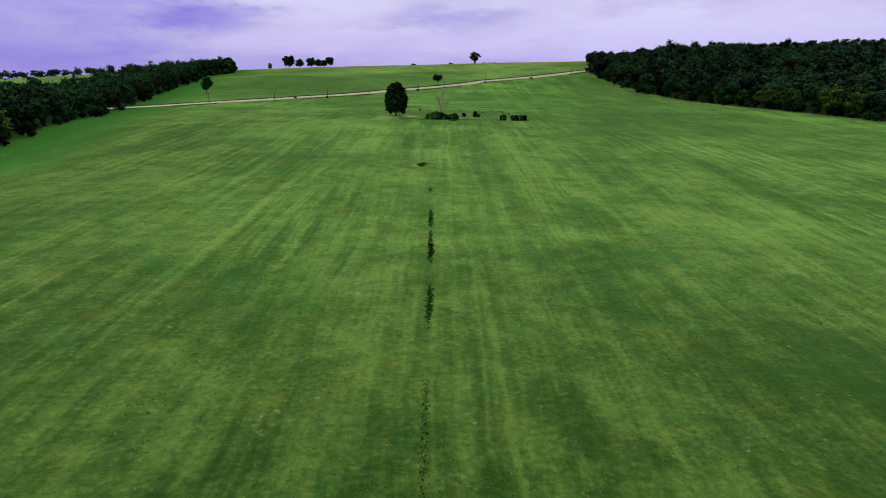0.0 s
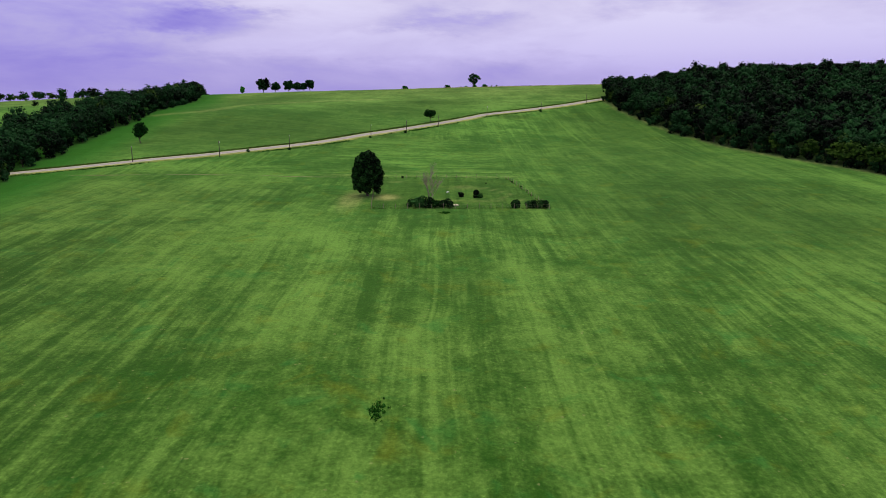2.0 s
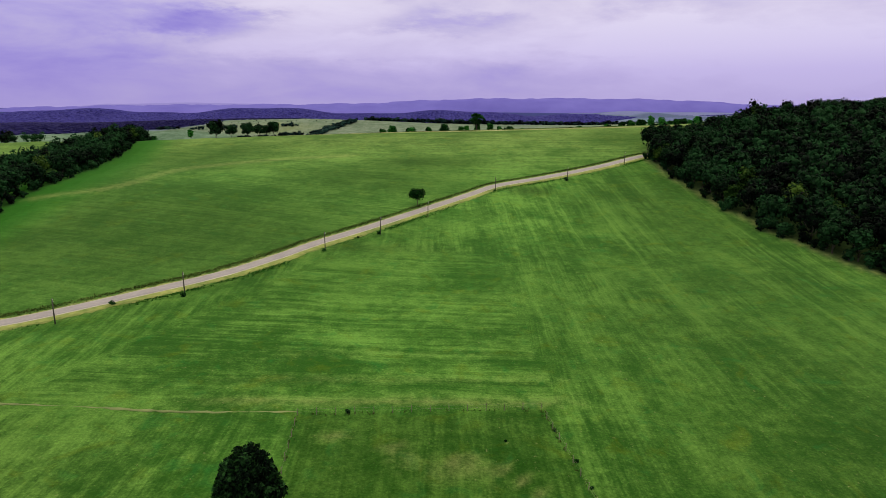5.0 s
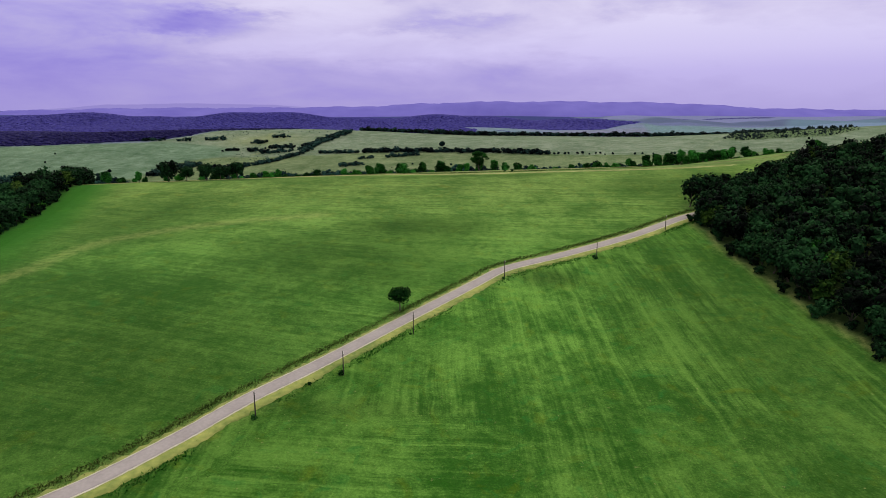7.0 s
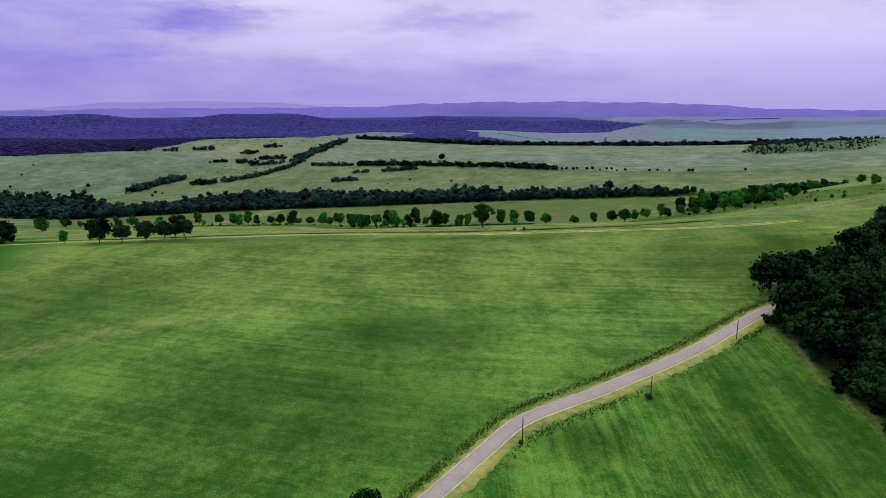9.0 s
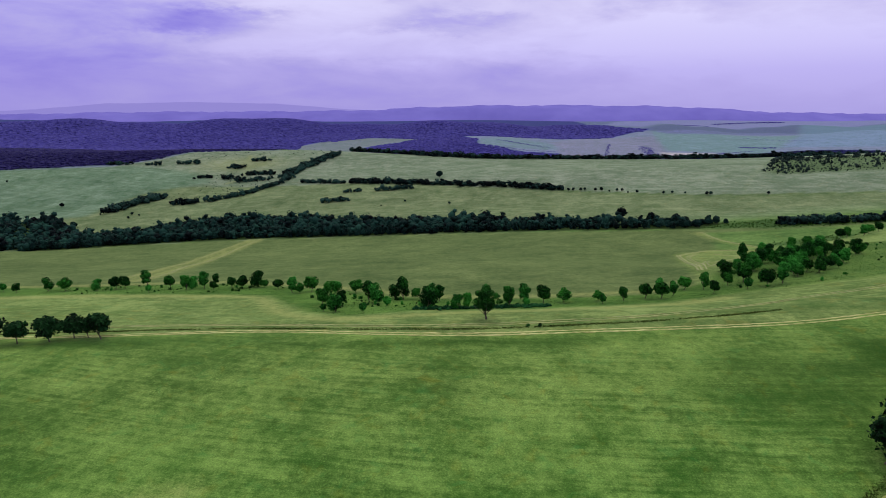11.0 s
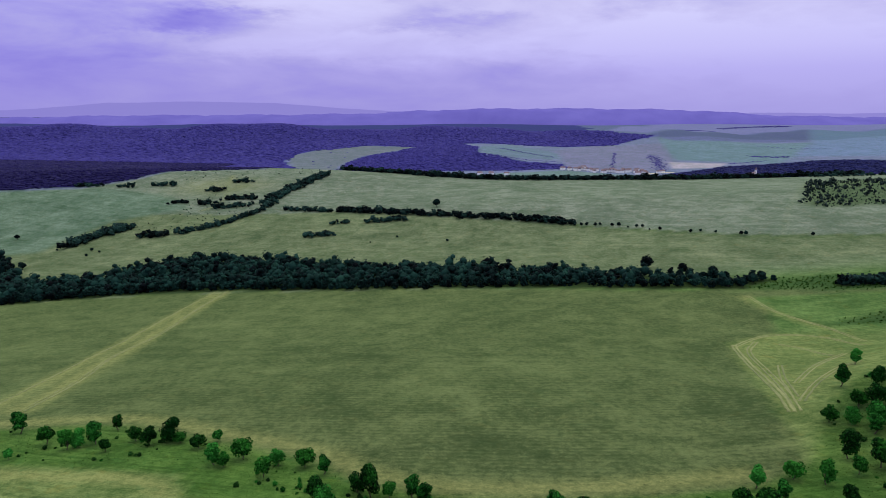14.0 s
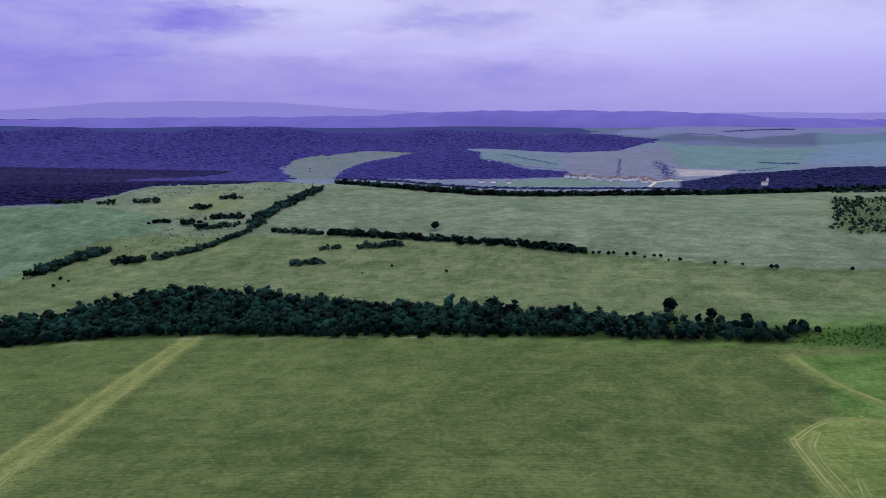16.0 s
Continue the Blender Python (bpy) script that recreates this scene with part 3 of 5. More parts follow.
def plant(name, meshes, x, y, turn, size, label, category, group="", parts=("trunk", "crown"), tall=1.0):
    root = new(name)
    root.matrix_basis = Matrix.Translation((x, y, land(x, y) - 0.05)) @ Matrix.Rotation(turn, 4, "Z") @ Matrix.Diagonal((size, size, size * tall, 1))
    for nm, me in zip(parts, meshes):
        piece(nm, me, root)
    return tagged(root, label, category, group)


def thicket(name, plan, kinds, label, category, seed, mats):
    """Many crowns in one mesh. plan: rows of x, y, size, kind."""
    rng = np.random.default_rng(seed)
    plan = np.array(plan, float)
    zs = heights(plan[:, 0], plan[:, 1])
    V, F, M, T, s = [], [], [], [], 0
    for (x, y, size, kind), z in zip(plan, zs):
        v, f, mat = kinds[int(kind)]
        a = rng.uniform(0, 2 * math.pi)
        c, q = math.cos(a), math.sin(a)
        V.append(np.c_[v[:, 0] * c - v[:, 1] * q, v[:, 0] * q + v[:, 1] * c, v[:, 2]] * (size, size, size * rng.uniform(0.85, 1.12)) + (x, y, z))
        g = f + s
        g[f < 0] = -1
        F.append(g)
        M.append(np.full(len(f), mat))
        T.append(np.full(len(v), rng.uniform(-0.5, 0.5)))
        s += len(v)
    me = mesh_of(name, np.concatenate(V), face_list(np.concatenate(F)), mats, True)
    me.polygons.foreach_set("material_index", np.concatenate(M).astype(np.int32))
    me.attributes.new("tone", "FLOAT", "POINT").data.foreach_set("value", np.concatenate(T).astype(np.float32))
    return tagged(piece(name, me), label, category, "", "stuff")


def scatter(poly, gap, seed, keep=None, wander=0.0):
    """Places about gap apart within an area."""
    rng = np.random.default_rng(seed)
    p = np.array(poly)
    gx, gy = np.meshgrid(np.arange(p[:, 0].min(), p[:, 0].max(), gap), np.arange(p[:, 1].min(), p[:, 1].max(), gap))
    x, y = gx.ravel() + rng.uniform(-0.42, 0.42, gx.size) * gap, gy.ravel() + rng.uniform(-0.42, 0.42, gx.size) * gap
    m = inside(x + wander * np.sin(y * 0.021 + 1.7 * np.sin(x * 0.013)) + rng.normal(scale=0.3 * wander + 1e-6, size=len(x)), y + wander * np.sin(x * 0.017 + 2.0), poly)
    if keep is not None:
        m &= keep(x, y)
    return x[m], y[m], rng


# ---- the ground ----
def ground_sheet():
    y = np.concatenate([(-6000, -3000, -1400, -700, -350, -200), np.arange(-130, 14, 8.0), np.arange(14, 130, 1.6), np.arange(130, 640, 2.6), np.arange(640, 830, 3.4), np.arange(830, 1640, 8.0), np.arange(1640, 2100, 32.0), np.arange(2100, 3000, 13.0), np.arange(3000, 5600, 32.0)])
    u = np.concatenate([(-60, -20, -8, -4, -2.4), np.linspace(-1.6, -0.78, 16)[:-1], np.linspace(-0.78, 0.78, 280), np.linspace(0.78, 1.6, 16)[1:], (2.4, 4, 8, 20, 60)])
    gy, gu = np.meshgrid(y, u, indexing="ij")
    gx = gu * (np.maximum(gy, -120) + 160)
    x, yy = gx.ravel(), gy.ravel()
    z = heights(x, yy)
    # soft unevenness of the turf
    z += 0.10 * np.sin(x * 0.21 + 1.3 * np.sin(yy * 0.05)) * np.sin(yy * 0.17 + 0.7) * (np.abs(away(x, yy, ROAD_LINE)[0]) > 6)
    n, k = len(y), len(u)
    i = (np.arange(n - 1)[:, None] * k + np.arange(k - 1)[None]).ravel()
    faces = np.stack([i, i + 1, i + k + 1, i + k], 1)
    me = mesh_of("ground", np.c_[x, yy, z], faces, MEADOW, True)

    d_road, side, along = away(x, yy, ROAD_LINE)
    north = (side > 0) & (x > -190) | (yy > 480)
    tint = np.tile(np.array([0.040, 0.108, 0.013]), (len(x), 1))            # the lower meadow, lusher towards the lane
    across, run, strength = x.copy(), yy.copy(), np.full(len(x), 1.0)

    straw_share = np.ones(len(x))

    def lay(mask, colour):
        tint[:] = tint * (1 - mask[:, None]) + np.array(colour) * mask[:, None]

    lay(np.clip((yy - 150) / 120, 0, 1), (0.029, 0.116, 0.011))
    # west side tinted darker, standing in for the view's dimmer lower corner
    lay(0.7 * np.clip((-18 - x) / 45, 0, 1) * np.clip((300 - yy) / 60, 0, 1), (0.018, 0.062, 0.005))
    # nearest ground tinted darker too, where the foot of the view dims
    near = np.clip((85 - yy) / 50, 0, 1)
    lay(near, (0.023, 0.068, 0.007))
    straw_share[:] = 1 - 0.15 * near - 0.08 * np.clip((240 - yy) / 90, 0, 1)
    hill = (north & (yy < 1000)).astype(float)
    lay(hill, (0.038, 0.126, 0.016))
    lay(hill * np.clip((yy - 430) / 90, 0, 1), (0.078, 0.128, 0.027))
    lane_turn = inside(x, yy, [(-70, 262), (27, 265), (22, 345), (-20, 350)]) & (side < 0)
    across, run = np.where(lane_turn, yy + 0.05 * x, across), np.where(lane_turn, x, run)
    across = np.where(hill > 0, yy - 0.0006 * (x - 20) ** 2 + 0.12 * x, across)
    run = np.where(hill > 0, x, run)
    strength = np.where(hill > 0, 0.62, strength)
    # lush green patches; the wide ones also paint in the view's dimmer corners
    for cx, cy, rx, ry, much in ((-85, 355, 75, 55, 0.68), (-25, 432, 42, 26, 0.6), (-110, 470, 34, 40, 0.5), (95, 400, 40, 60, 0.6), (80, 225, 55, 45, 0.6), (-95, 548, 50, 4.5, 0.8), (10, 543, 80, 3.0, 0.5), (-2, 466, 26, 12, 0.75), (41, 421, 9, 7, 0.8), (140, 533, 12, 8, 0.9), (-20, 350, 30, 4, 0.5), (85, 305, 60, 62, 0.5), (120, 520, 45, 18, 0.5)):
        lush = much * np.clip(1.4 - np.hypot((x - cx) / rx, (yy - cy) / ry), 0, 1)
        lay(lush, (0.013, 0.058, 0.004))
        straw_share[:] = np.minimum(straw_share, 1 - 0.7 * lush)
    d_track, track_side, _ = away(x, yy, polyline(TRACK, 6.0))
    lay(((track_side > 0) & (yy > 530)).astype(float), (0.102, 0.126, 0.042))
    lay(np.clip((yy - 790) / 20, 0, 1) * (x > 0), (0.046, 0.092, 0.026))
    lay(soft_inside(x, yy, DALE, 4.0), (0.052, 0.057, 0.029))
    dale = soft_inside(x, yy, DALE, 4.0) > 0.5
    across, run, strength = np.where(dale, yy + 0.08 * x, across), np.where(dale, x, run), np.where(dale, 0.25, strength)
    lay(soft_inside(x, yy, ROUGH, 4.0), (0.031, 0.088, 0.012))
    lay(0.7 * soft_inside(x, yy, ROUGH, 4.0) * np.clip((x - 118) / 25, 0, 1), (0.026, 0.056, 0.012))
    straw_share[:] = np.where(inside(x, yy, ROUGH), 0.8, straw_share)
    for poly in (VALLEY_SCRUB, DITCH_SCRUB):
        low = soft_inside(x, yy, poly, 5.0)
        lay(low, (0.020, 0.056, 0.018))
        straw_share[:] = np.minimum(straw_share, 1 - 0.6 * low)
    # the far slope's grass is greyed and blued, distance haze put in its tint
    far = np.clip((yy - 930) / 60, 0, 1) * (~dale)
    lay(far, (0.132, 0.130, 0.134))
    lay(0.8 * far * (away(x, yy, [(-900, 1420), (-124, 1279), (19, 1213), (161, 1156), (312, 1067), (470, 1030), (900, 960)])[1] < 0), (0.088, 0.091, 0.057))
    lay(0.6 * np.clip(1.3 - away(x, yy, [(161, 1150), (240, 1106), (312, 1064), (367, 1046), (560, 1010)])[0] / 5, 0, 1), (0.022, 0.05, 0.02))
    lay(0.9 * soft_inside(x, yy, SCRUB, 16.0), (0.038, 0.052, 0.044))
    strength = np.where(far > 0, 0.45, strength)
    across, run = np.where(far > 0, yy + 0.35 * x, across), np.where(far > 0, x, run)
    # this field's blue-grey tint likewise holds the haze of distance
    west_field = [(-900, 1130), (-457, 1180), (-452, 1232), (-429, 1299), (-345, 1345), (-380, 1390), (-412, 1419), (-515, 1452), (-640, 1450), (-1400, 1440)]
    lay(soft_inside(x, yy, west_field, 15.0), (0.080, 0.110, 0.112))
    # the patchwork of the far valley, violet distance haze mixed into each field's tint
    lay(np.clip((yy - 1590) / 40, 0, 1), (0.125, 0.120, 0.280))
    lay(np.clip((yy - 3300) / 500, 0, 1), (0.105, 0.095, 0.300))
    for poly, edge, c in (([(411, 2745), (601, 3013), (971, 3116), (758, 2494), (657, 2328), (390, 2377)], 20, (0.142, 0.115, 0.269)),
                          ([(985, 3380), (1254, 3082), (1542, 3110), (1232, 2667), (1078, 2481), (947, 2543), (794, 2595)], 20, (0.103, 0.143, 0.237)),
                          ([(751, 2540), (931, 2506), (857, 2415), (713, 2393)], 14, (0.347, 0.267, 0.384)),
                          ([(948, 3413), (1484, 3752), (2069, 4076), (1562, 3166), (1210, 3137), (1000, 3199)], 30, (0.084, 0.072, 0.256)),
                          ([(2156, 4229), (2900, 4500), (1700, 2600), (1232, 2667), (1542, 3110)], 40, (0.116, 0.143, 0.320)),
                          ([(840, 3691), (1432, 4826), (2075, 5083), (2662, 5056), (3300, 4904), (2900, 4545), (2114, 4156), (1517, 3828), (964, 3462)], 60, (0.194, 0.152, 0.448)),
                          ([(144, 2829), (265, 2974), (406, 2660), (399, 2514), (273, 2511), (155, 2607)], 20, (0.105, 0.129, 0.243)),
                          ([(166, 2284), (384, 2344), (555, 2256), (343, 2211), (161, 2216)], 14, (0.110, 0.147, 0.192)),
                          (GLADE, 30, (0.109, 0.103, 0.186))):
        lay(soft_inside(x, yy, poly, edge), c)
    # ground of the far woods, in the same painted haze violet as their leaves
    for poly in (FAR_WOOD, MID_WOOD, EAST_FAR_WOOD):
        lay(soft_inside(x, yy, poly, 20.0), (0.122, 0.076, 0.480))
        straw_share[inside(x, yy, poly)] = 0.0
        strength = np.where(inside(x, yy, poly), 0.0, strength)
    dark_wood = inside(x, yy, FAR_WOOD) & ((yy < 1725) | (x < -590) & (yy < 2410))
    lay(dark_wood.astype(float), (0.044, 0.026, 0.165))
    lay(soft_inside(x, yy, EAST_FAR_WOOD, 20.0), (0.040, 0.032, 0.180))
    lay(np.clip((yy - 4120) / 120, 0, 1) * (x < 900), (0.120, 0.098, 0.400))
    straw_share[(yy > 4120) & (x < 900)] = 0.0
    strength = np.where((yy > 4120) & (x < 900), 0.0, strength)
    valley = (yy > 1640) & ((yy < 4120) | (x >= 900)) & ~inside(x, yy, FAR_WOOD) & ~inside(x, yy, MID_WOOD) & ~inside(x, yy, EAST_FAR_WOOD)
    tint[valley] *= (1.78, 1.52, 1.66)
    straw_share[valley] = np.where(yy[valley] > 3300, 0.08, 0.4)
    # ground under the woods: near-black green with hardly any straw
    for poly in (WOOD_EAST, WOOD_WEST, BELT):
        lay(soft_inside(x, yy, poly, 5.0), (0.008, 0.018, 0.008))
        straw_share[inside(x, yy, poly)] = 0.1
    # greener strip beside the western wood, and in the yard
    beside = away(x, yy, WOOD_WEST[:11])[0]
    lay(0.9 * np.clip(1.7 - beside / 14, 0, 1), (0.006, 0.135, 0.005))
    straw_share[:] = np.minimum(straw_share, 0.08 + np.clip(beside - 9, 0, None) / 22)
    yard = soft_inside(x, yy, YARD, 1.5)
    lay(yard, (0.014, 0.074, 0.004))
    straw_share[:] = np.minimum(straw_share, 1 - 0.25 * yard)
    strength = np.where(yard > 0.5, 0.85, strength)

    dryness = np.zeros(len(x))
    def worn(mask):
        np.maximum(dryness, mask, out=dryness)
    worn(0.60 * np.clip(1.5 - np.hypot((x + 20.6) / 3.4, (yy - 228) / 13), 0, 1))
    worn(0.95 * np.clip(1.4 - np.hypot((x + 12) / 3.6, (yy - 231.5) / 4.5), 0, 1))
    worn(0.5 * np.clip(1.2 - away(x, yy, WOOD_EAST[:11])[0] / 3, 0, 1))
    for shift, much in ((-7, 0.6), (-1, 0.42), (6, 0.62), (10, 0.5)):
        worn(much * np.clip(1.4 - away(x, yy, polyline([(-158 + shift, 690), (-165 + shift, 750), (-176 + 0.9 * shift, 850), (-176 + 0.7 * shift, 985)], 10))[0] / 5.0, 0, 1))
    worn(0.52 * np.clip(1.25 - d_road / 5.5, 0, 1))
    for line, much, wide in (([(-12.6, 255.3), (-6.8, 253.9), (1.3, 251.4)], 0.5, 0.7), ([(6, 250.5), (11.8, 248.7), (16.2, 245.5), (20.2, 241.4), (22.1, 234.6), (23.3, 229.7)], 0.48, 0.9),
                             ([(12, 243), (16.0, 239.1), (18.5, 235.2), (19.1, 230.9)], 0.42, 0.7), ([(2, 229.6), (9, 228.4), (17, 229.6)], 0.36, 2.2), ([(0, 249), (6, 246), (13, 247)], 0.32, 2.6)):
        worn(much * np.clip(1.3 - away(x, yy, line)[0] / wide, 0, 1))
    for edge_y, much in ((265.5, 0.42), (273.0, 0.24), (283.0, 0.16)):
        worn(much * np.clip(1.3 - np.abs(yy - edge_y - 0.03 * x) / 2.2, 0, 1) * np.clip((x + 45) / 20, 0, 1) * np.clip((34 - x) / 10, 0, 1))
    worn(0.30 * soft_inside(x, yy, LOOP, 18.0))
    for line in LOOP_RUTS:
        worn(0.45 * np.clip(1.4 - away(x, yy, polyline(line, 6))[0] / 4, 0, 1))
    worn(0.5 * np.clip(1.3 - away(x, yy, polyline([(224, 885), (228, 840), (236, 806)], 8))[0] / 7, 0, 1))
    worn(0.55 * np.clip(1.2 - away(x, yy, polyline([(-260, 678), (-164, 674), (-101, 679), (-54, 660), (-23, 646), (-4, 629), (20, 620), (54, 618), (103.6, 623.9)], 6))[0] / 8, 0, 1))
    worn(0.60 * np.clip(1.2 - away(x, yy, polyline([(-260, 634), (-144, 633), (-102, 629), (-68, 624), (-57, 605), (-42, 580), (-24, 568), (18, 574), (48, 575), (82, 582), (119.3, 592.0)], 6))[0] / 6, 0, 1))
    worn(0.42 * np.clip(1.2 - away(x, yy, polyline([(-139, 391), (-117, 408), (-108, 443), (-78, 468), (-40, 480)], 5))[0] / 6, 0, 1))
    worn(0.22 * np.clip(1.2 - away(x, yy, polyline([(344, 1059), (406, 1163), (604, 1464)], 20))[0] / 5, 0, 1))
    worn(0.5 * np.clip(1.2 - away(x, yy, polyline([(-329, 1501), (-321, 1448), (-307, 1356), (-322, 1330)], 20))[0] / 6, 0, 1))
    worn(0.45 * np.clip(1.3 - np.hypot((x + 330) / 120, (yy - 1450) / 60), 0, 1))

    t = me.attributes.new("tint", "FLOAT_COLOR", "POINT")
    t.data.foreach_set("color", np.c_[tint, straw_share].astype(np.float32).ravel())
    t = me.attributes.new("dry", "FLOAT", "POINT")
    t.data.foreach_set("value", dryness.astype(np.float32))
    t = me.attributes.new("lanes", "FLOAT_VECTOR", "POINT")
    t.data.foreach_set("vector", np.c_[across, run, strength].astype(np.float32).ravel())
    return tagged(piece("ground", me), "mown green meadows and fields on rolling hills", "ground", "", "structure")


ground_sheet()


def ribbon(name, points, width, mat, lift, label, category, kind="structure", offset=0.0, step=2.5, ragged=0.0, thick=0.3, seed=3, parent=None):
    """A strip laid over the land, with a rounded top and sides that go into the ground."""
    p = polyline(points, step)
    d = np.gradient(p, axis=0)
    d /= np.linalg.norm(d, axis=1)[:, None]
    nrm = np.c_[-d[:, 1], d[:, 0]]
    rng = np.random.default_rng(seed)
    w = np.full(len(p), width / 2)
    lo, hi = w * (1 + ragged * rng.uniform(-1, 1, len(p))), w * (1 + ragged * rng.uniform(-1, 1, len(p)))
    rows = []
    for k, (f, drop) in enumerate(((-1.0, thick), (-1.0, 0.02), (-0.5, 0.0), (0.0, -0.03), (0.5, 0.0), (1.0, 0.02), (1.0, thick))):
        q = p + nrm * (offset + np.where(f < 0, lo, hi) * f)[:, None]
        rows.append(np.c_[q, heights(q[:, 0], q[:, 1]) + lift - drop])
    v = np.stack(rows, 1)
    n, k = v.shape[:2]
    i = (np.arange(n - 1)[:, None] * k + np.arange(k - 1)[None]).ravel()
    ob = piece(name, mesh_of(name, v.reshape(-1, 3), np.stack([i, i + k, i + k + 1, i + 1], 1), mat, True), parent)
    return tagged(ob, label, category, "", kind) if category else ob


ribbon("verge", ROAD, 6.9, VERGE, 0.10, "dry yellowish grass verge along the lane", "verge", offset=-0.75, ragged=0.16, seed=5, step=1.2)
ribbon("road", ROAD, 3.45, ASPHALT, 0.20, "narrow pale grey asphalt lane between the meadows", "road", ragged=0.02)
for off, sd in ((1.74, 6), (-1.74, 9)):
    ribbon("road_edge", ROAD, 0.26, PALE_GRIT, 0.205, "crumbled pale edge of the asphalt lane", "road edge", offset=off, ragged=0.5, seed=sd, step=1.0)
for off, w, sd in ((-0.85, 0.62, 7), (0.85, 0.55, 8)):
    ribbon("farm_track", TRACK, w, DIRT, 0.13, "bleached wheel rut of a grassy farm track", "track", offset=off, ragged=0.75, seed=sd, step=1.2)
    ribbon("farm_track", UPPER_TRACK, w * 1.05, FAINT_DIRT, 0.12, "faint pale wheel rut in mown grass", "track", offset=off, ragged=0.9, seed=sd + 3, step=1.2)
for k, line in enumerate(LOOP_RUTS):
    for off in (-0.9, 0.9):
        ribbon("farm_track", line, 0.75 if k else 1.2, FAINT_DIRT, 0.12, "pale wheel rut where tractors turn in the valley", "track", offset=off, ragged=0.45, seed=20 + k, step=2.5)
for shift, w in ((-7.5, 0.9), (7.0, 0.7), (8.8, 1.0)):
    ribbon("farm_track", [(-158 + shift, 690), (-163 + 1.1 * shift, 735), (-172 + 0.8 * shift, 790), (-175 + shift, 850), (-178 + 0.8 * shift, 920), (-176 + 0.7 * shift, 985)], w, FAINT_DIRT, 0.12, "pale wheel rut across the valley field", "track", ragged=0.85, seed=int(30 + shift), step=1.6)
ribbon("farm_track", [(-112, 262.2), (-95, 262.5), (-74, 263.4), (-54, 262.4), (-34, 261.2), (-18, 261.6)], 0.5, FAINT_DIRT, 0.07, "faint trodden line in the mown grass", "track", ragged=0.8, seed=12, step=1.2)


# ---- distant hills ----
def hill_range(name, far, crest, mat, label, seed):
    """A long ridge: crest gives its height at even steps from west to east."""
    rng = np.random.default_rng(seed)
    k, n = 12, 240
    x = np.linspace(-4200, 4200, n)
    top = spline_weights(np.linspace(-4200, 4200, len(crest)), x) @ np.array(crest, float)
    top += 3.0 * np.sin(x * 0.011 + seed) + 2.0 * np.sin(x * 0.031) + rng.normal(scale=1.2, size=n)
    rows = []
    for j in range(k):
        f = j / (k - 1)
        rows.append(np.c_[x, far - 420 * (1 - f) + 60 * np.sin(x * 0.004 + 3 * f) * (1 - f), -60 + (top + 60) * math.sin(f * math.pi / 2) ** 0.8])
    rows.append(np.c_[x, np.full(n, far + 260.0), np.full(n, -60.0)])
    v = np.stack(rows)
    i = (np.arange(k)[:, None] * n + np.arange(n - 1)[None]).ravel()
    ob = piece(name, mesh_of(name, v.reshape(-1, 3), np.stack([i, i + 1, i + n + 1, i + n], 1), mat, True))
    return tagged(ob, label, "hills", "", "structure")


# the ridge's violet is distance haze painted into its base colour
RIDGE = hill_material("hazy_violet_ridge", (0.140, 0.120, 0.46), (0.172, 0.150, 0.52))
hill_range("backdrop_ridge", 5060, [50, 56, 68, 80, 84, 88, 94, 120, 130, 128, 116, 82, 72, 60, 50], RIDGE, "forested ridge on the horizon, coloured violet for haze", 4)


# ---- woods ----
def wood_kinds(seed, mat_index, leaves, count=3, leaf=0.85, lobes=7, height=12.0, width=9.5, base=2.0, ball_mesh=None, core=0.80):
    out = []
    for k in range(count):
        rng = np.random.default_rng(seed + k)
        v, f = crown_arrays(rng, round_lobes(rng, height, width, base, lobes), leaves, leaf, core, ball_mesh)
        out.append((v, f, mat_index))
    return out


rng = np.random.default_rng(11)
kinds = wood_kinds(20, 0, 210, 4, 0.58, 9, 12.6, 8.4, 1.5, BALL1, 0.62) + wood_kinds(30, 1, 210, 1, 0.58, 9, 12.4, 8.0, 1.5, BALL1, 0.62)
kinds += wood_kinds(33, 0, 105, 3, 0.80, 6, 12.6, 8.6, 3.0, BALL1, 0.68)      # crowns in the middle of a wood
for name, poly, gap, seed, reach, group, lab in (
        ("east_wood", WOOD_EAST, 6.9, 41, 15.0, "trees at the eastern wood's edge", "dense dark green broadleaf wood on the hillside"),
        ("west_wood", WOOD_WEST, 6.3, 42, 9.0, "trees at the western wood's edge", "dark green belt of broadleaf wood beside the meadow")):
    x, y, r2 = scatter(poly, gap, seed)
    edge = away(x, y, poly + poly[:1])[0]
    d_lane = away(x, y, ROAD_LINE)[0]
    clear_of_lane = d_lane > 3.6
    deep = (edge > 5.0) & clear_of_lane & (x < 0.74 * y + 12)
    big = 1.0 + 0.16 * np.clip((y - 480) / 30, 0, 1) * np.clip((230 - x) / 30, 0, 1) if name == "east_wood" else 0.80 + 0.18 * np.clip((310 - y) / 120, 0, 1)
    plan = [(a, b, k * r2.uniform(0.78, 1.14), r2.choice([0, 1, 2, 3, 4], p=[0.245, 0.235, 0.235, 0.24, 0.045]) if e < 28 or r2.uniform() < 0.03 else r2.choice([5, 6, 7])) for a, b, k, e in zip(x[deep], y[deep], big[deep], edge[deep])]
    thicket(name, plan, kinds, lab, "wood", seed, [WOOD_LEAF, WOOD_LEAF_PALE])

# the deep of the eastern wood, as plainer crowns
x, y, r2 = scatter(WOOD_EAST, 13.0, 45, lambda x, y: (x >= 0.74 * y + 12) & (away(x, y, ROAD_LINE)[0] > 3.6))
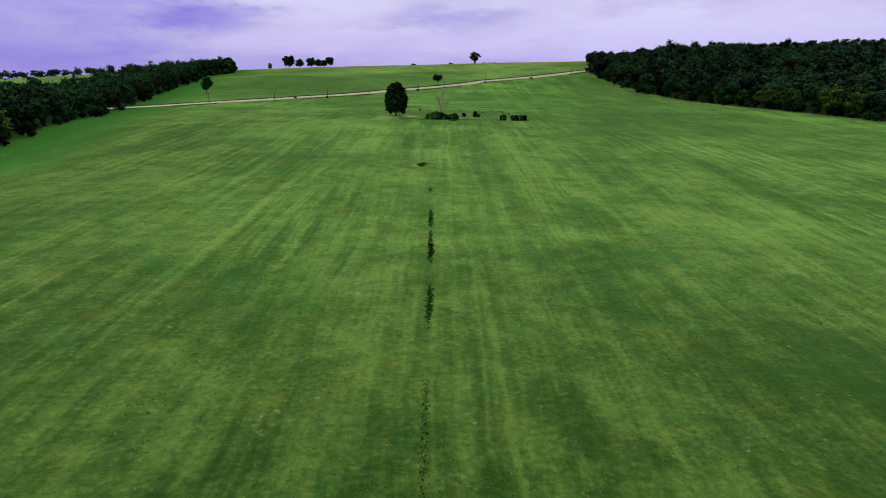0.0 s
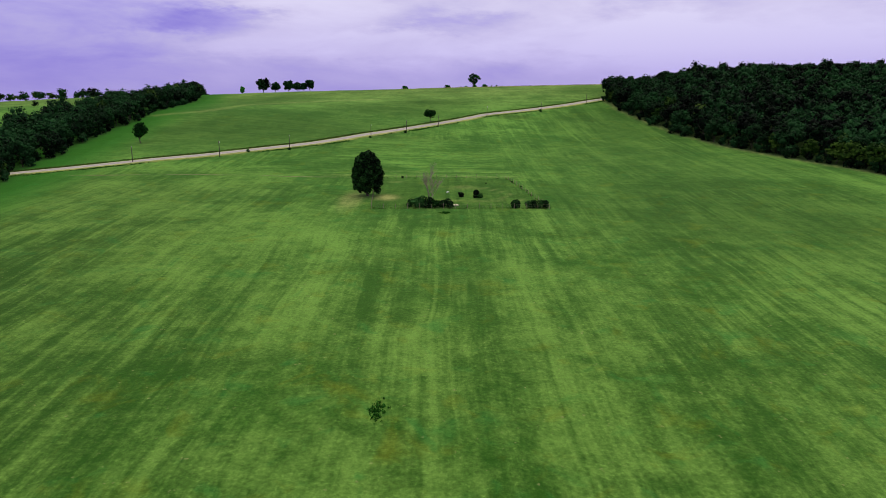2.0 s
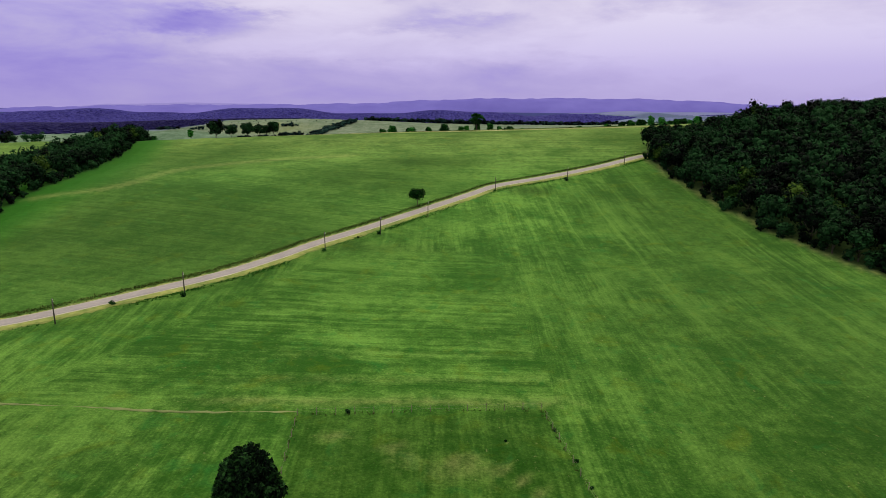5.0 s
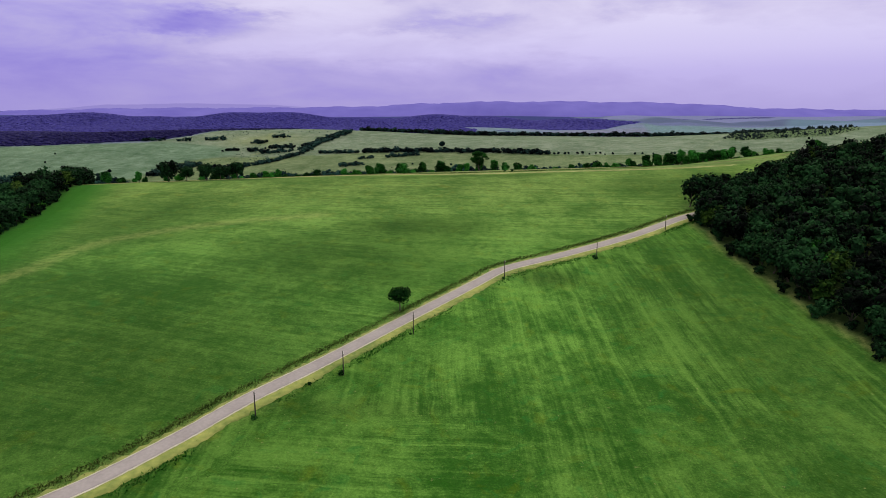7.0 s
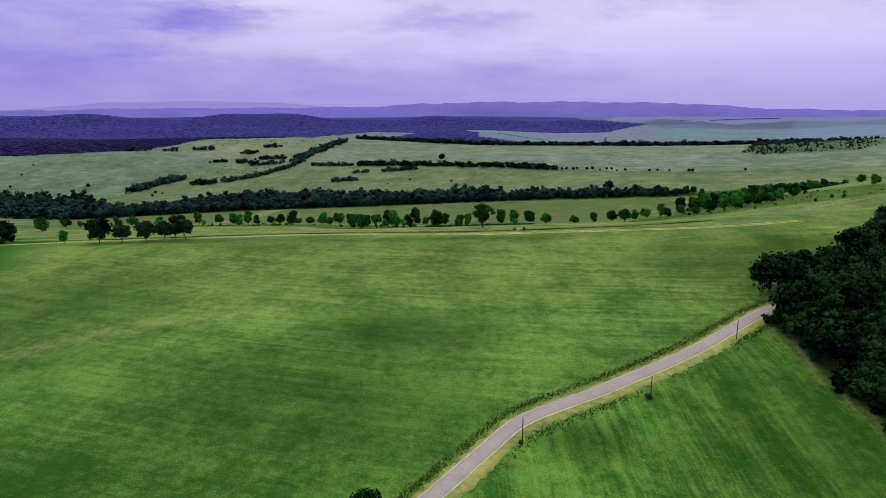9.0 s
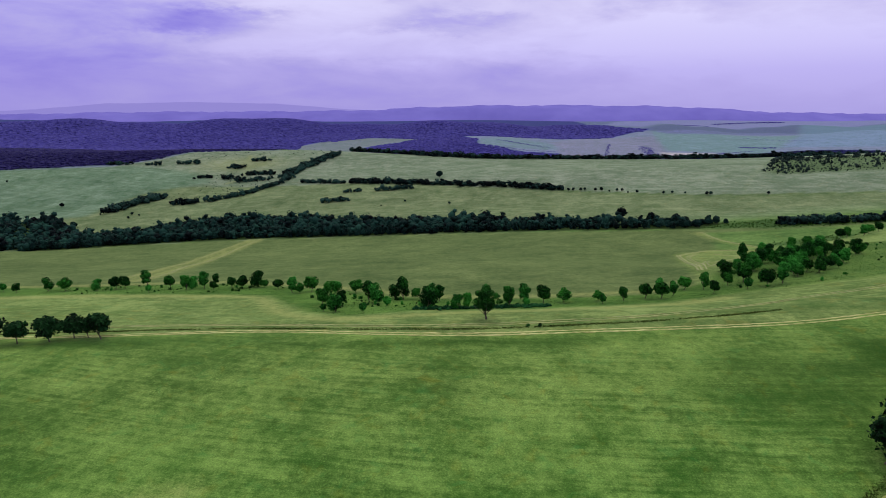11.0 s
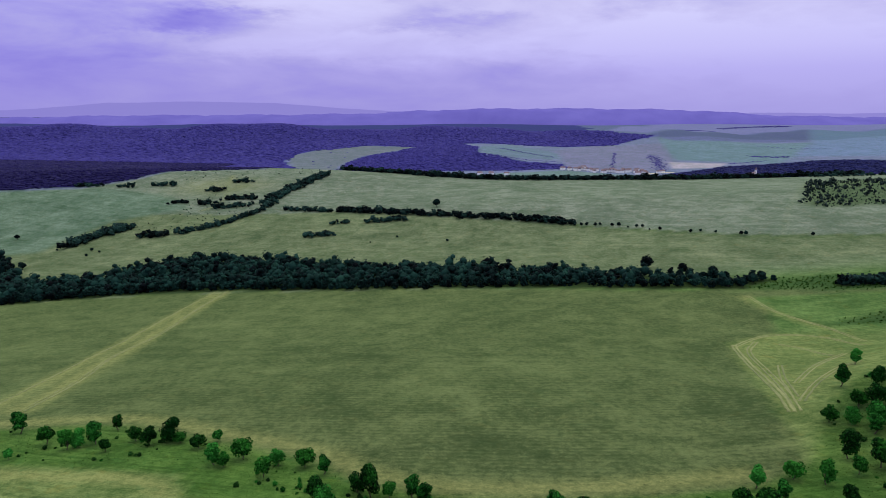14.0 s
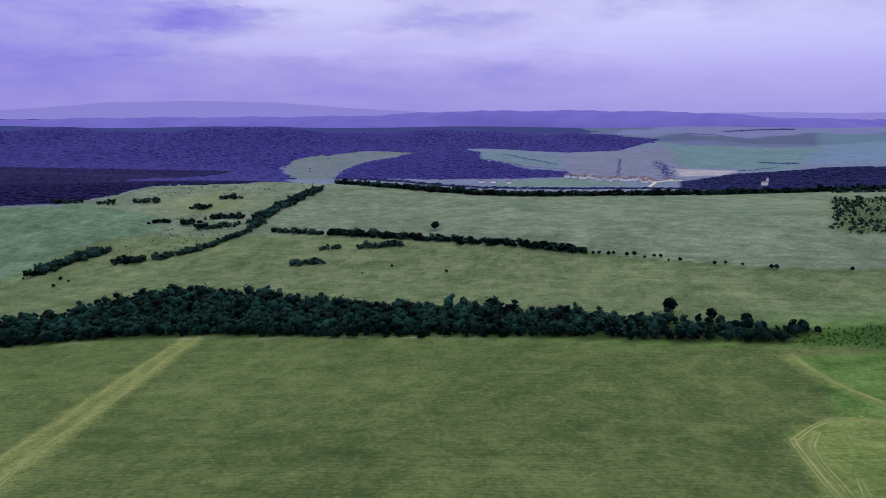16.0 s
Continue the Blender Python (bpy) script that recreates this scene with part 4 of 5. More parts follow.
thicket("east_wood", [(a, b, r2.uniform(1.05, 1.45), r2.integers(3)) for a, b in zip(x, y)], wood_kinds(47, 0, 40, 3, 1.1, 3, 13.5, 11.5, 2.0, BALL1), "dense dark green broadleaf wood on the hillside", "wood", 46, [WOOD_LEAF])

# the row of trees on the field's crest behind the western wood, and bushes in that field
r2 = np.random.default_rng(48)
q = polyline([(-430, 545), (-330, 549), (-290, 553), (-262, 556), (-238, 556)], 3.4)
plan = [(a + r2.normal(scale=1.5), b + r2.normal(scale=2.5), r2.uniform(0.62, 0.98) if r2.uniform() < 0.93 else 1.25, r2.integers(5)) for a, b in q]
plan += [(-240, 471, 0.6, 0), (-243, 486, 0.5, 1), (-247, 467, 0.6, 2)]
thicket("crest_trees", plan, wood_kinds(64, 0, 130, 4, 0.56, 6, 8.0, 8.0, -0.6, BALL1, 0.64) + wood_kinds(69, 1, 130, 1, 0.56, 6, 8.0, 8.0, -0.6, BALL1, 0.64), "dark row of trees on the crest of a green field", "trees", 49, [WOOD_LEAF, WOOD_LEAF_PALE])

EDGE_TREES = [tree_meshes(50 + k, h, w, b, 13, 430, 0.56, m, core=0.66) for k, (h, w, b, m) in enumerate(
    ((12.0, 9.0, 1.2, WOOD_LEAF), (10.5, 8.5, 0.9, WOOD_LEAF), (9.0, 8.0, 0.7, WOOD_LEAF_PALE), (11.0, 8.0, 1.0, WOOD_LEAF), (5.0, 6.0, 0.1, WOOD_LEAF)))]
FOOT_BUSH = tree_meshes(58, 5.0, 6.0, 0.1, 6, 150, 0.50, WOOD_LEAF)
for line, sd, group in ((WOOD_EAST[:11] + WOOD_EAST[:0], 61, "trees along the edge of the eastern wood"), (WOOD_EAST[14:] + WOOD_EAST[:1], 62, "trees along the edge of the eastern wood"),
                        (WOOD_WEST[:13], 63, "trees along the edge of the western wood")):
    p = polyline(line, 5.6)
    r = np.random.default_rng(sd)
    d = np.gradient(p, axis=0)
    d /= np.linalg.norm(d, axis=1)[:, None]
    inward = np.c_[d[:, 1], -d[:, 0]] if inside([(p[5] + 8 * np.array([d[5, 1], -d[5, 0]]))[0]], [(p[5] + 8 * np.array([d[5, 1], -d[5, 0]]))[1]], WOOD_EAST if sd < 63 else WOOD_WEST)[0] else np.c_[-d[:, 1], d[:, 0]]
    for (a, b), q in zip(p, inward):
        k = int(r.choice(5, p=[0.34, 0.22, 0.06, 0.26, 0.12]))
        if sd == 61 and b < 330 and r.uniform() < 0.25:
            k = 2
        s = r.uniform(3.2, 5.4) if k < 4 else 2.2
        a, b = a + q[0] * s + r.normal(scale=0.8), b + q[1] * s + r.normal(scale=0.8)
        if away(np.array([a]), np.array([b]), ROAD_LINE)[0][0] < 4.2:
            continue
        lab = ("dark green oak at the edge of the wood", "dark broad tree at the edge of the wood", "yellow-green tree at the edge of the wood", "dark leafy tree at the edge of the wood", "low dark bush at the foot of the wood")[k]
        foot = np.array([a, b]) - q * r.uniform(1.5, 3.0)
        if away(foot[:1], foot[1:], ROAD_LINE)[0][0] > 4.5:
            plant("bush", FOOT_BUSH, foot[0] + r.normal(scale=1.0), foot[1] + r.normal(scale=1.0), r.uniform(0, 6.28), r.uniform(0.55, 0.85), "low dark bush at the foot of the wood", "bush", group)
        plant("woodland_tree" if k < 4 else "bush", EDGE_TREES[k], a, b, r.uniform(0, 6.28), r.uniform(0.85, 1.12) * (0.86 if sd == 63 else 1.0), lab, "tree" if k < 4 else "bush", group)

for x, y, s in ((106.5, 466, 1.05), (110, 471, 1.15), (116, 474, 1.1), (123, 477, 1.1), (109, 487.5, 1.1), (113.5, 491, 1.15), (119, 492, 1.15), (126, 496, 1.1), (132, 493, 1.1), (138, 499, 1.1), (131, 480, 1.1), (140, 482, 1.1)):
    plant("woodland_tree", EDGE_TREES[0 if s > 1.1 else 3], x, y, x * 2.3, s, "dark green oak where the lane enters the wood", "tree", "trees along the edge of the eastern wood")

BRIGHT_TREE = tree_meshes(62, 9.5, 8.0, 0.9, 13, 520, 0.5, TREE_LEAF, core=0.6)
for x, y, s in ((122.1, 435.0, 0.90), (123.8, 427.5, 1.05), (124.2, 420.1, 0.85)):
    plant("woodland_tree", BRIGHT_TREE, x, y, x, s, "bright green tree at the edge of the dark wood", "tree", "trees along the edge of the eastern wood")
for x, y, s in ((146, 300, 1.0), (147, 284, 0.9), (152, 262, 1.05), (158, 255, 0.95), (170, 243, 1.0), (114, 408, 0.9), (160, 268, 1.1)):
    plant("woodland_tree", EDGE_TREES[2], x + 5.5, y + 3, x * 1.3, 1.22 * s, "yellow-green tree at the edge of the wood", "tree", "trees along the edge of the eastern wood")

# the belt of trees on the valley floor
belt_kinds = wood_kinds(70, 0, 44, 4, 0.55, 5, 8.0, 9.0, -1.2, BALL1) + wood_kinds(75, 1, 44, 3, 0.55, 5, 8.6, 8.0, -1.2, BALL1)
x, y, r2 = scatter(BELT, 6.1, 71, None, 5.0)
thin = r2.uniform(size=len(x)) < np.where(x > 150, 0.9, np.where(x < -430, 0.4, 1.0))
front = (away(x, y, BELT[4:15])[0] < 8) & (x > -440)
plan = [(a, b, (1.1 if a > 60 else 1.5 if a < -430 else 1.38) * (r2.uniform(0.45, 0.95) if r2.uniform() < 0.78 else r2.uniform(1.0, 1.45)), r2.choice([0, 1, 2, 3, 0, 1, 2, 3, 4, 5, 6])) for a, b in zip(x[thin & ~front], y[thin & ~front])]
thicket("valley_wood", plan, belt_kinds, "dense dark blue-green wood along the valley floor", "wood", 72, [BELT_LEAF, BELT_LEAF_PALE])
BELT_TREES = [tree_meshes(80 + k, h, w, b, 7, 330, 0.7, BELT_LEAF) for k, (h, w, b) in enumerate(((8.5, 7.5, 0.5), (9.5, 7.0, 0.8), (6.0, 6.5, 0.3)))]
for a, b in zip(x[front], y[front]):
    k = int(r2.integers(3))
    plant("woodland_tree", BELT_TREES[k], a, b, r2.uniform(0, 6.28), r2.uniform(0.75, 1.1), ("dark green tree in the valley wood", "tall dark tree in the valley wood", "low dark bushy tree in the valley wood")[k], "tree", "trees along the front of the valley wood")
for a, b, s in ((190, 984, 1.5), (212, 962, 1.1), (232, 950, 1.0), (262, 935, 0.9), (305, 901, 1.0), (313, 903, 0.9), (322, 900, 0.8), (331, 898, 1.0), (342, 893, 1.1), (352, 890, 1.0)):
    plant("valley_tree", BELT_TREES[0 if s > 0.9 else 2], a, b, a, s, "dark green tree on the valley slope", "tree", "scattered valley trees")

# far forests, each crown a few metres of uneven canopy, haze painted in as violet
far_kinds = []
for k in range(4):
    r = np.random.default_rng(90 + k)
    v, f = ball(1)
    f = f[v[f].mean(1)[:, 2] > -0.45]
    far_kinds.append((v * r.uniform(0.75, 1.2, (len(v), 1)) * (1, 1, 0.20) + (0, 0, 0.06), np.c_[f, np.full(len(f), -1)], 0))
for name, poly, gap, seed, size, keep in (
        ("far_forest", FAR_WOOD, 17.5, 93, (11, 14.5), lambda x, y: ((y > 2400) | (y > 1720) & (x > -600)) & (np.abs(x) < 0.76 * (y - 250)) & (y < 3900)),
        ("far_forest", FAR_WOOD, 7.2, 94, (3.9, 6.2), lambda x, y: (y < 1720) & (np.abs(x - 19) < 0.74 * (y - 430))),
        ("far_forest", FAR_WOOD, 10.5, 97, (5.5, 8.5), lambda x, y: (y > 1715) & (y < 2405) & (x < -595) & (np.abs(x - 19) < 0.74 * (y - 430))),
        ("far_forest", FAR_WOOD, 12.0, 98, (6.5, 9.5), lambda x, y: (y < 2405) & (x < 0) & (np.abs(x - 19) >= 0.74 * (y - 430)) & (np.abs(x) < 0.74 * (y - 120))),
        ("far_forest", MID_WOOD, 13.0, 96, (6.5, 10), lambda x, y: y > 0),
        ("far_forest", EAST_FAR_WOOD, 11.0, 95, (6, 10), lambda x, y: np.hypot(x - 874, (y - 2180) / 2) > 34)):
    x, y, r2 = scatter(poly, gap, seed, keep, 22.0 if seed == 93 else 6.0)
    thicket(name, [(a, b, r2.uniform(*size), r2.integers(4)) for a, b in zip(x, y)], far_kinds, "forest covering distant hills, coloured violet for haze", "forest", seed, [{94: NEAR_HAZE_LEAF, 97: NEAR_HAZE_LEAF, 98: NEAR_HAZE_LEAF, 95: EAST_HAZE_LEAF}.get(seed, FAR_HAZE_LEAF)])


# ---- hedges and scrub on the far slope ----
low_kinds = wood_kinds(100, 0, 22, 3, 0.9, 3, 4.6, 5.6, -0.3, BALL1)
spare_kinds = wood_kinds(104, 0, 9, 3, 1.3, 1, 4.6, 5.6, -0.3, BALL1)


def hedge(points, width, gap, seed, label, size=(0.6, 1.1), name="hedge"):
    p = polyline(points, gap * 0.85)
    r = np.random.default_rng(seed)
    rows = [(a + r.normal(scale=width / 3.4), b + r.normal(scale=width / 3.4), r.uniform(*size) * (1.25 if r.uniform() < 0.12 else 0.95), r.integers(3)) for a, b in p for _ in range(max(2, int(width / 3.4)))]
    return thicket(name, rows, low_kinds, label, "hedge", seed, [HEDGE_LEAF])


hedge([(-197.7, 1310), (-165, 1296), (-131, 1281)], 8, 3.6, 110, "dark hedgerow on the far slope", (0.8, 1.5))
hedge([(-118, 1276), (-63, 1249), (19.4, 1213), (89, 1187), (161, 1156)], 9, 3.4, 111, "long dark hedgerow across the far slope", (0.9, 1.9))
hedge([(-311, 1228), (-268, 1259), (-241, 1301), (-230, 1314)], 8, 3.5, 112, "dark hedge running up the far slope", (0.9, 1.8))
hedge([(-230, 1340), (-230, 1386), (-217, 1420), (-191, 1478), (-177, 1508)], 14, 3.6, 113, "dark overgrown hedge running up to the crest", (1.1, 2.1))
hedge([(-430, 1199), (-419, 1234), (-390, 1266)], 15, 3.6, 114, "dark thicket beside the western field", (1.1, 2.2))
hedge([(-358, 1225), (-326, 1225)], 10, 3.6, 115, "dark thicket beside the western field", (1.1, 2.0))
hedge([(-160, 1585), (-100, 1560), (-57, 1545), (16, 1512), (90, 1490), (164, 1484), (260, 1498), (343, 1512), (440, 1520), (540, 1535), (720, 1530)], 12, 4.0, 116, "dark line of trees along the far crest", (1.1, 2.2))
hedge([(306, 903), (324, 901), (341, 899), (358, 897), (376, 895), (392, 893)], 9, 3.4, 118, "dark thicket of trees beside the valley ditch", (0.9, 2.0), "thicket")
hedge([(620, 1500), (680, 1480), (760, 1460)], 6, 7.0, 117, "dark line of trees along the far crest", (0.8, 1.5))
for k, (a, b, w, s) in enumerate(((-546, 1463, 38, 1.4), (-485, 1456, 22, 1.1), (-422, 1458, 33, 1.6), (-335, 1429, 22, 1.6), (-303, 1468, 27, 1.4), (-366, 1374, 19, 1.3), (-324, 1364, 20, 1.6),
                                  (-282, 1383, 46, 1.6), (-292, 1341, 25, 1.4), (-269, 1345, 26, 1.4), (-110, 1220, 20, 1.3), (-54, 1212, 48, 1.3), (-127, 1179, 27, 1.5))):
    hedge([(a - w / 2, b), (a, b + 1), (a + w / 2, b - 1)], 9, 3.2, 120 + k, "low dark clump of bushes in a pasture", (0.55 * s, 1.1 * s), "thicket")
r = np.random.default_rng(140)
x, y, r2 = scatter(SCRUB, 4.6, 141, lambda x, y: np.random.default_rng(5).uniform(size=len(x)) < 0.55)
thicket("scrub", [(a + r2.normal(scale=1.8), b + r2.normal(scale=2.4), r2.uniform(0.18, 0.42) if r2.uniform() < (0.90 if a > 470 + 0.5 * (b - 1160) else 0.7) else r2.uniform(0.7, 1.3), r2.integers(3)) for a, b in zip(x, y)], spare_kinds, "open dark scrub on the far slope", "scrub", 142, [SCRUB_LEAF])
x, y, r2 = scatter([(-470, 1470), (-300, 1480), (-190, 1500), (-180, 1570), (-430, 1530)], 17.0, 143)
thicket("scrub", [(a, b, r2.uniform(0.2, 0.5), r2.integers(3)) for a, b in zip(x, y)], spare_kinds, "scattered low bushes on rough pasture", "scrub", 144, [BELT_LEAF])
x, y, r2 = scatter([(-400, 1240), (-290, 1245), (-240, 1310), (-290, 1420), (-370, 1400), (-350, 1345)], 13.0, 145)
thicket("scrub", [(a, b, r2.uniform(0.15, 0.45), r2.integers(3)) for a, b in zip(x, y)], spare_kinds, "scattered low bushes on rough pasture", "scrub", 146, [BELT_LEAF])
x, y, r2 = scatter(DITCH_SCRUB, 2.8, 147)
thicket("scrub", [(a + r2.normal(scale=1.8), b + r2.normal(scale=2.4), r2.uniform(0.14, 0.30), r2.integers(3)) for a, b in zip(x, y)], spare_kinds, "low green scrub along a valley ditch", "scrub", 148, [ROUGH_LEAF])
x, y, r2 = scatter(VALLEY_SCRUB, 3.3, 149)
thicket("scrub", [(a + r2.normal(scale=1.8), b + r2.normal(scale=2.4), r2.uniform(0.13, 0.28), r2.integers(3)) for a, b in zip(x, y)], spare_kinds, "low green scrub beside the valley field", "scrub", 150, [ROUGH_LEAF])

SLOPE_TREE = tree_meshes(151, 6.5, 6.0, 1.0, 6, 200, 0.8, BELT_LEAF)
for a, b, s in ((168.4, 1146, .8), (174, 1145, .9), (182.6, 1141, .9), (187.7, 1142, .8), (199, 1135, .9), (206, 1134, 1), (213.6, 1125, .6), (222.8, 1125, .8), (228.3, 1123, .8), (232, 1111, .5), (242, 1108, .8),
                (267, 1090, .8), (277, 1090, .7), (289, 1082, .6), (308, 1068, .9), (312, 1067, .9), (367, 1049, .8), (7.5, 1257, 1.7), (20.5, 1126, .7), (-35, 1151.5, .6), (-64, 1140, .4), (-521, 1241, 1.1), (-651, 1260, .9), (-671, 1321, .8), (-683, 1372, .7), (-425, 1196, .8), (-437, 1184, .6), (-385, 1152, .8), (-378, 1167, .6), (-391, 1175, .9),
                (-430, 1110, 1.3), (-470, 1135, 1.2), (-505, 1152, 1.3), (-540, 1163, 1.2), (-300, 1080, 1.3), (-340, 1050, 1.1)):
    plant("field_tree", SLOPE_TREE, a, b, a * 1.7, s if s > 1.0 else 0.78 * s, "small dark tree on the far slope" if s < 1.5 else "round dark tree standing alone above a hedgerow", "tree", "small trees on the far slope")


# ---- village in the far valley ----
def house(x, y, turn, w, d, h, label, tower=False):
    root = new("house" if not tower else "church")
    root.matrix_basis = Matrix.Translation((x, y, land(x, y) - 0.3)) @ Matrix.Rotation(turn, 4, "Z")
    bm = bmesh.new()
    box(bm, (w, d, h), (0, 0, h / 2), 0, 0.05)
    part("wall", bm, PLASTER, root)
    bm = bmesh.new()
    e, top = 0.6, h + d * 0.42
    v = [bm.verts.new(q) for q in ((-w / 2 - e, -d / 2 - e, h - 0.2), (w / 2 + e, -d / 2 - e, h - 0.2), (w / 2 + e, d / 2 + e, h - 0.2), (-w / 2 - e, d / 2 + e, h - 0.2), (-w / 2, 0, top), (w / 2, 0, top))]
    for q in ((0, 1, 5, 4), (2, 3, 4, 5), (1, 2, 5), (3, 0, 4), (3, 2, 1, 0)):
        bm.faces.new([v[i] for i in q])
    part("roof", bm, ROOF_TILE, root)
    if tower:
        bm = bmesh.new()
        box(bm, (4.5, 4.5, 18), (w / 2 + 2, 0, 9), 0, 0.1)
        t = part("tower", bm, PLASTER, root)
        bm = bmesh.new()
        bmesh.ops.create_cone(bm, segments=8, radius1=3.2, radius2=0.15, depth=8, cap_ends=True, matrix=Matrix.Translation((w / 2 + 2, 0, 22)))
        part("spire", bm, ROOF_TILE, root)
    return tagged(root, label, "house" if not tower else "church", "village houses" if not tower else "")


r = np.random.default_rng(160)
STREET = polyline([(377, 2348), (438, 2352), (492, 2315), (562, 2325), (600, 2305), (577, 2276)], 7.5)
for k, (x0, y0) in enumerate(STREET):
    x0, y0 = x0 + r.normal(scale=4), y0 + r.normal(scale=13)
    house(x0, y0, r.choice([0.2, 0.35, 1.8]), r.uniform(11, 16), r.uniform(7, 9), r.uniform(5.5, 7.5), "small white village house with a tiled roof")
house(872, 2212, 0.5, 16, 9, 9, "white village church with a pointed spire", True)
for x0, y0 in ((120, 2262), (152, 2266), (196, 2262), (640, 2300), (655, 2312)):
    house(x0, y0, 0.3, r.uniform(10, 14), 8, 6, "small white village house with a tiled roof")
ribbon("road", [(545, 2180), (560, 2198), (585, 2245), (611, 2286), (658, 2307), (690, 2312)], 8, PALE_STONE, 0.6, "pale village road", "road", step=10)
x, y, r2 = scatter([(360, 2330), (440, 2345), (560, 2300), (640, 2290), (650, 2345), (400, 2385)], 11.0, 161, lambda x, y: np.random.default_rng(6).uniform(size=len(x)) < 0.22)
thicket("village_trees", [(a, b, r2.uniform(2.0, 3.6), r2.integers(4)) for a, b in zip(x, y)], far_kinds, "dark trees between the village houses", "trees", 162, [EAST_HAZE_LEAF])


def tree_line(line, width, step, size, seed, mat, label="dark line of trees between distant fields", name="far_trees"):
    q = polyline(line, step * 0.65)
    g = np.random.default_rng(seed)
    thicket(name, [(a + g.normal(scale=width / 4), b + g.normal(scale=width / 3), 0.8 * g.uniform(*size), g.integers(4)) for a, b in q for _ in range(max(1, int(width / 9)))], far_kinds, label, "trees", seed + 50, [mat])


tree_line([(-275, 2271), (-118, 2262), (39, 2205), (190, 2185), (341, 2180), (490, 2172), (640, 2150)], 30, 5.0, (5, 9), 170, EAST_HAZE_LEAF, "dark belt of trees behind the crest")
tree_line([(628, 2750), (578, 2560), (530, 2392)], 14, 7.0, (3, 4.6), 183, FAR_HAZE_LEAF, "narrow dark strip of trees across a stubble field")
tree_line([(750, 2700), (715, 2540), (668, 2362)], 44, 8.0, (3.2, 5), 184, FAR_HAZE_LEAF, "dark block of trees beside a stubble field")
tree_line([(1089, 2688), (1140, 2660), (1197, 2650)], 30, 6.0, (4, 7), 171, FAR_HAZE_LEAF)
tree_line([(930, 2500), (1010, 2530), (1078, 2560)], 10, 6.0, (3, 5), 172, FAR_HAZE_LEAF)
tree_line([(1250, 3800), (1420, 3850), (1560, 3960)], 60, 9.0, (5, 9), 174, FAR_HAZE_LEAF)
tree_line([(1050, 4250), (1250, 4350), (1420, 4380)], 70, 9.0, (6, 10), 175, FAR_HAZE_LEAF)
tree_line([(1750, 4480), (1950, 4560), (2250, 4640)], 60, 10.0, (6, 9), 176, FAR_HAZE_LEAF)
tree_line([(160, 2610), (270, 2500), (390, 2470)], 8, 6.0, (2.5, 4.5), 177, FAR_HAZE_LEAF)
tree_line([(220, 2800), (300, 2640), (370, 2560)], 26, 8.0, (2.5, 5), 178, FAR_HAZE_LEAF)
tree_line([(1250, 2980), (1330, 2900), (1450, 2860)], 30, 20.0, (2, 4), 179, FAR_HAZE_LEAF)
tree_line([(760, 2330), (880, 2380), (980, 2440)], 30, 7.0, (4, 7), 180, EAST_HAZE_LEAF)
x, y, r2 = scatter(GLADE, 105.0, 181)
thicket("far_trees", [(a, b, r2.uniform(3, 5.5), r2.integers(4)) for a, b in zip(x, y)], far_kinds, "scattered dark trees on a distant pale hillside", "trees", 182, [FAR_HAZE_LEAF])


# ---- orchard trees and the lone tree by the track ----
ORCHARD = [tree_meshes(200 + k, h, w, b, 13, 1250, 0.30, m, core=0.56) for k, (h, w, b, m) in enumerate(
    ((5.8, 4.6, 1.1, TREE_LEAF), (6.6, 4.0, 0.9, ORCHARD_LEAF), (5.0, 5.0, 1.0, TREE_LEAF), (7.0, 4.4, 0.9, TREE_LEAF), (3.2, 2.4, 0.7, ORCHARD_LEAF), (5.8, 5.6, 0.5, ORCHARD_LEAF)))]
ORCHARD_NAMES = ("round green orchard tree in rough grass", "upright green orchard tree in rough grass", "spreading green fruit tree in rough grass", "tall dark green orchard tree in rough grass", "small young orchard tree in rough grass", "broad bushy green tree in rough grass")
ORCHARD_WEST = [(-151, 651.8, 5), (-144, 655.9, 2), (-139.5, 655.7, 0), (-133.7, 665.2, 1), (-121.6, 641.6, 4), (-117.6, 654.5, 0), (-107.9, 649.6, 3),
        (-105.3, 651.8, 5), (-100.8, 653.9, 1), (-94.2, 647.7, 0), (-100.3, 667.7, 1), (-88.5, 656.6, 0), (-82.3, 653.3, 0), (-76.3, 656.2, 5),
        (-72.4, 654.5, 2), (-64.5, 649.8, 2), (-60.1, 655.7, 4), (-54.5, 636.4, 1), (-50.9, 635, 0), (-46.9, 640.9, 2), (-36.6, 627.8, 0), (-34.5, 636, 5)]
ORCHARD_WEST += [(-200, 624, 5), (-210, 662, 2), (-197, 654, 4), (-188, 650, 0), (-176, 655, 5), (-166, 652, 2)]
ORCHARD_MID = [(-25.8, 634.4, 2), (-19, 629.2, 1), (-34, 599.8, 0), (-31.2, 586.5, 4), (-26.3, 584.1, 5), (-26.5, 598.6, 0), (-15.7, 580, 4), (-17, 609.1, 3),
        (-13.6, 603.8, 5), (-8.5, 595, 4), (-7.3, 616.9, 5), (-3.4, 613.9, 3), (1.7, 613.7, 0), (8, 613.5, 1), (11.5, 608.9, 1), (7.6, 589.8, 5), (17.9, 586, 5),
        (21.7, 585.8, 3), (28.9, 592.2, 3), (37.4, 589.5, 3), (44.6, 600.9, 1), (43.7, 587.7, 4)]
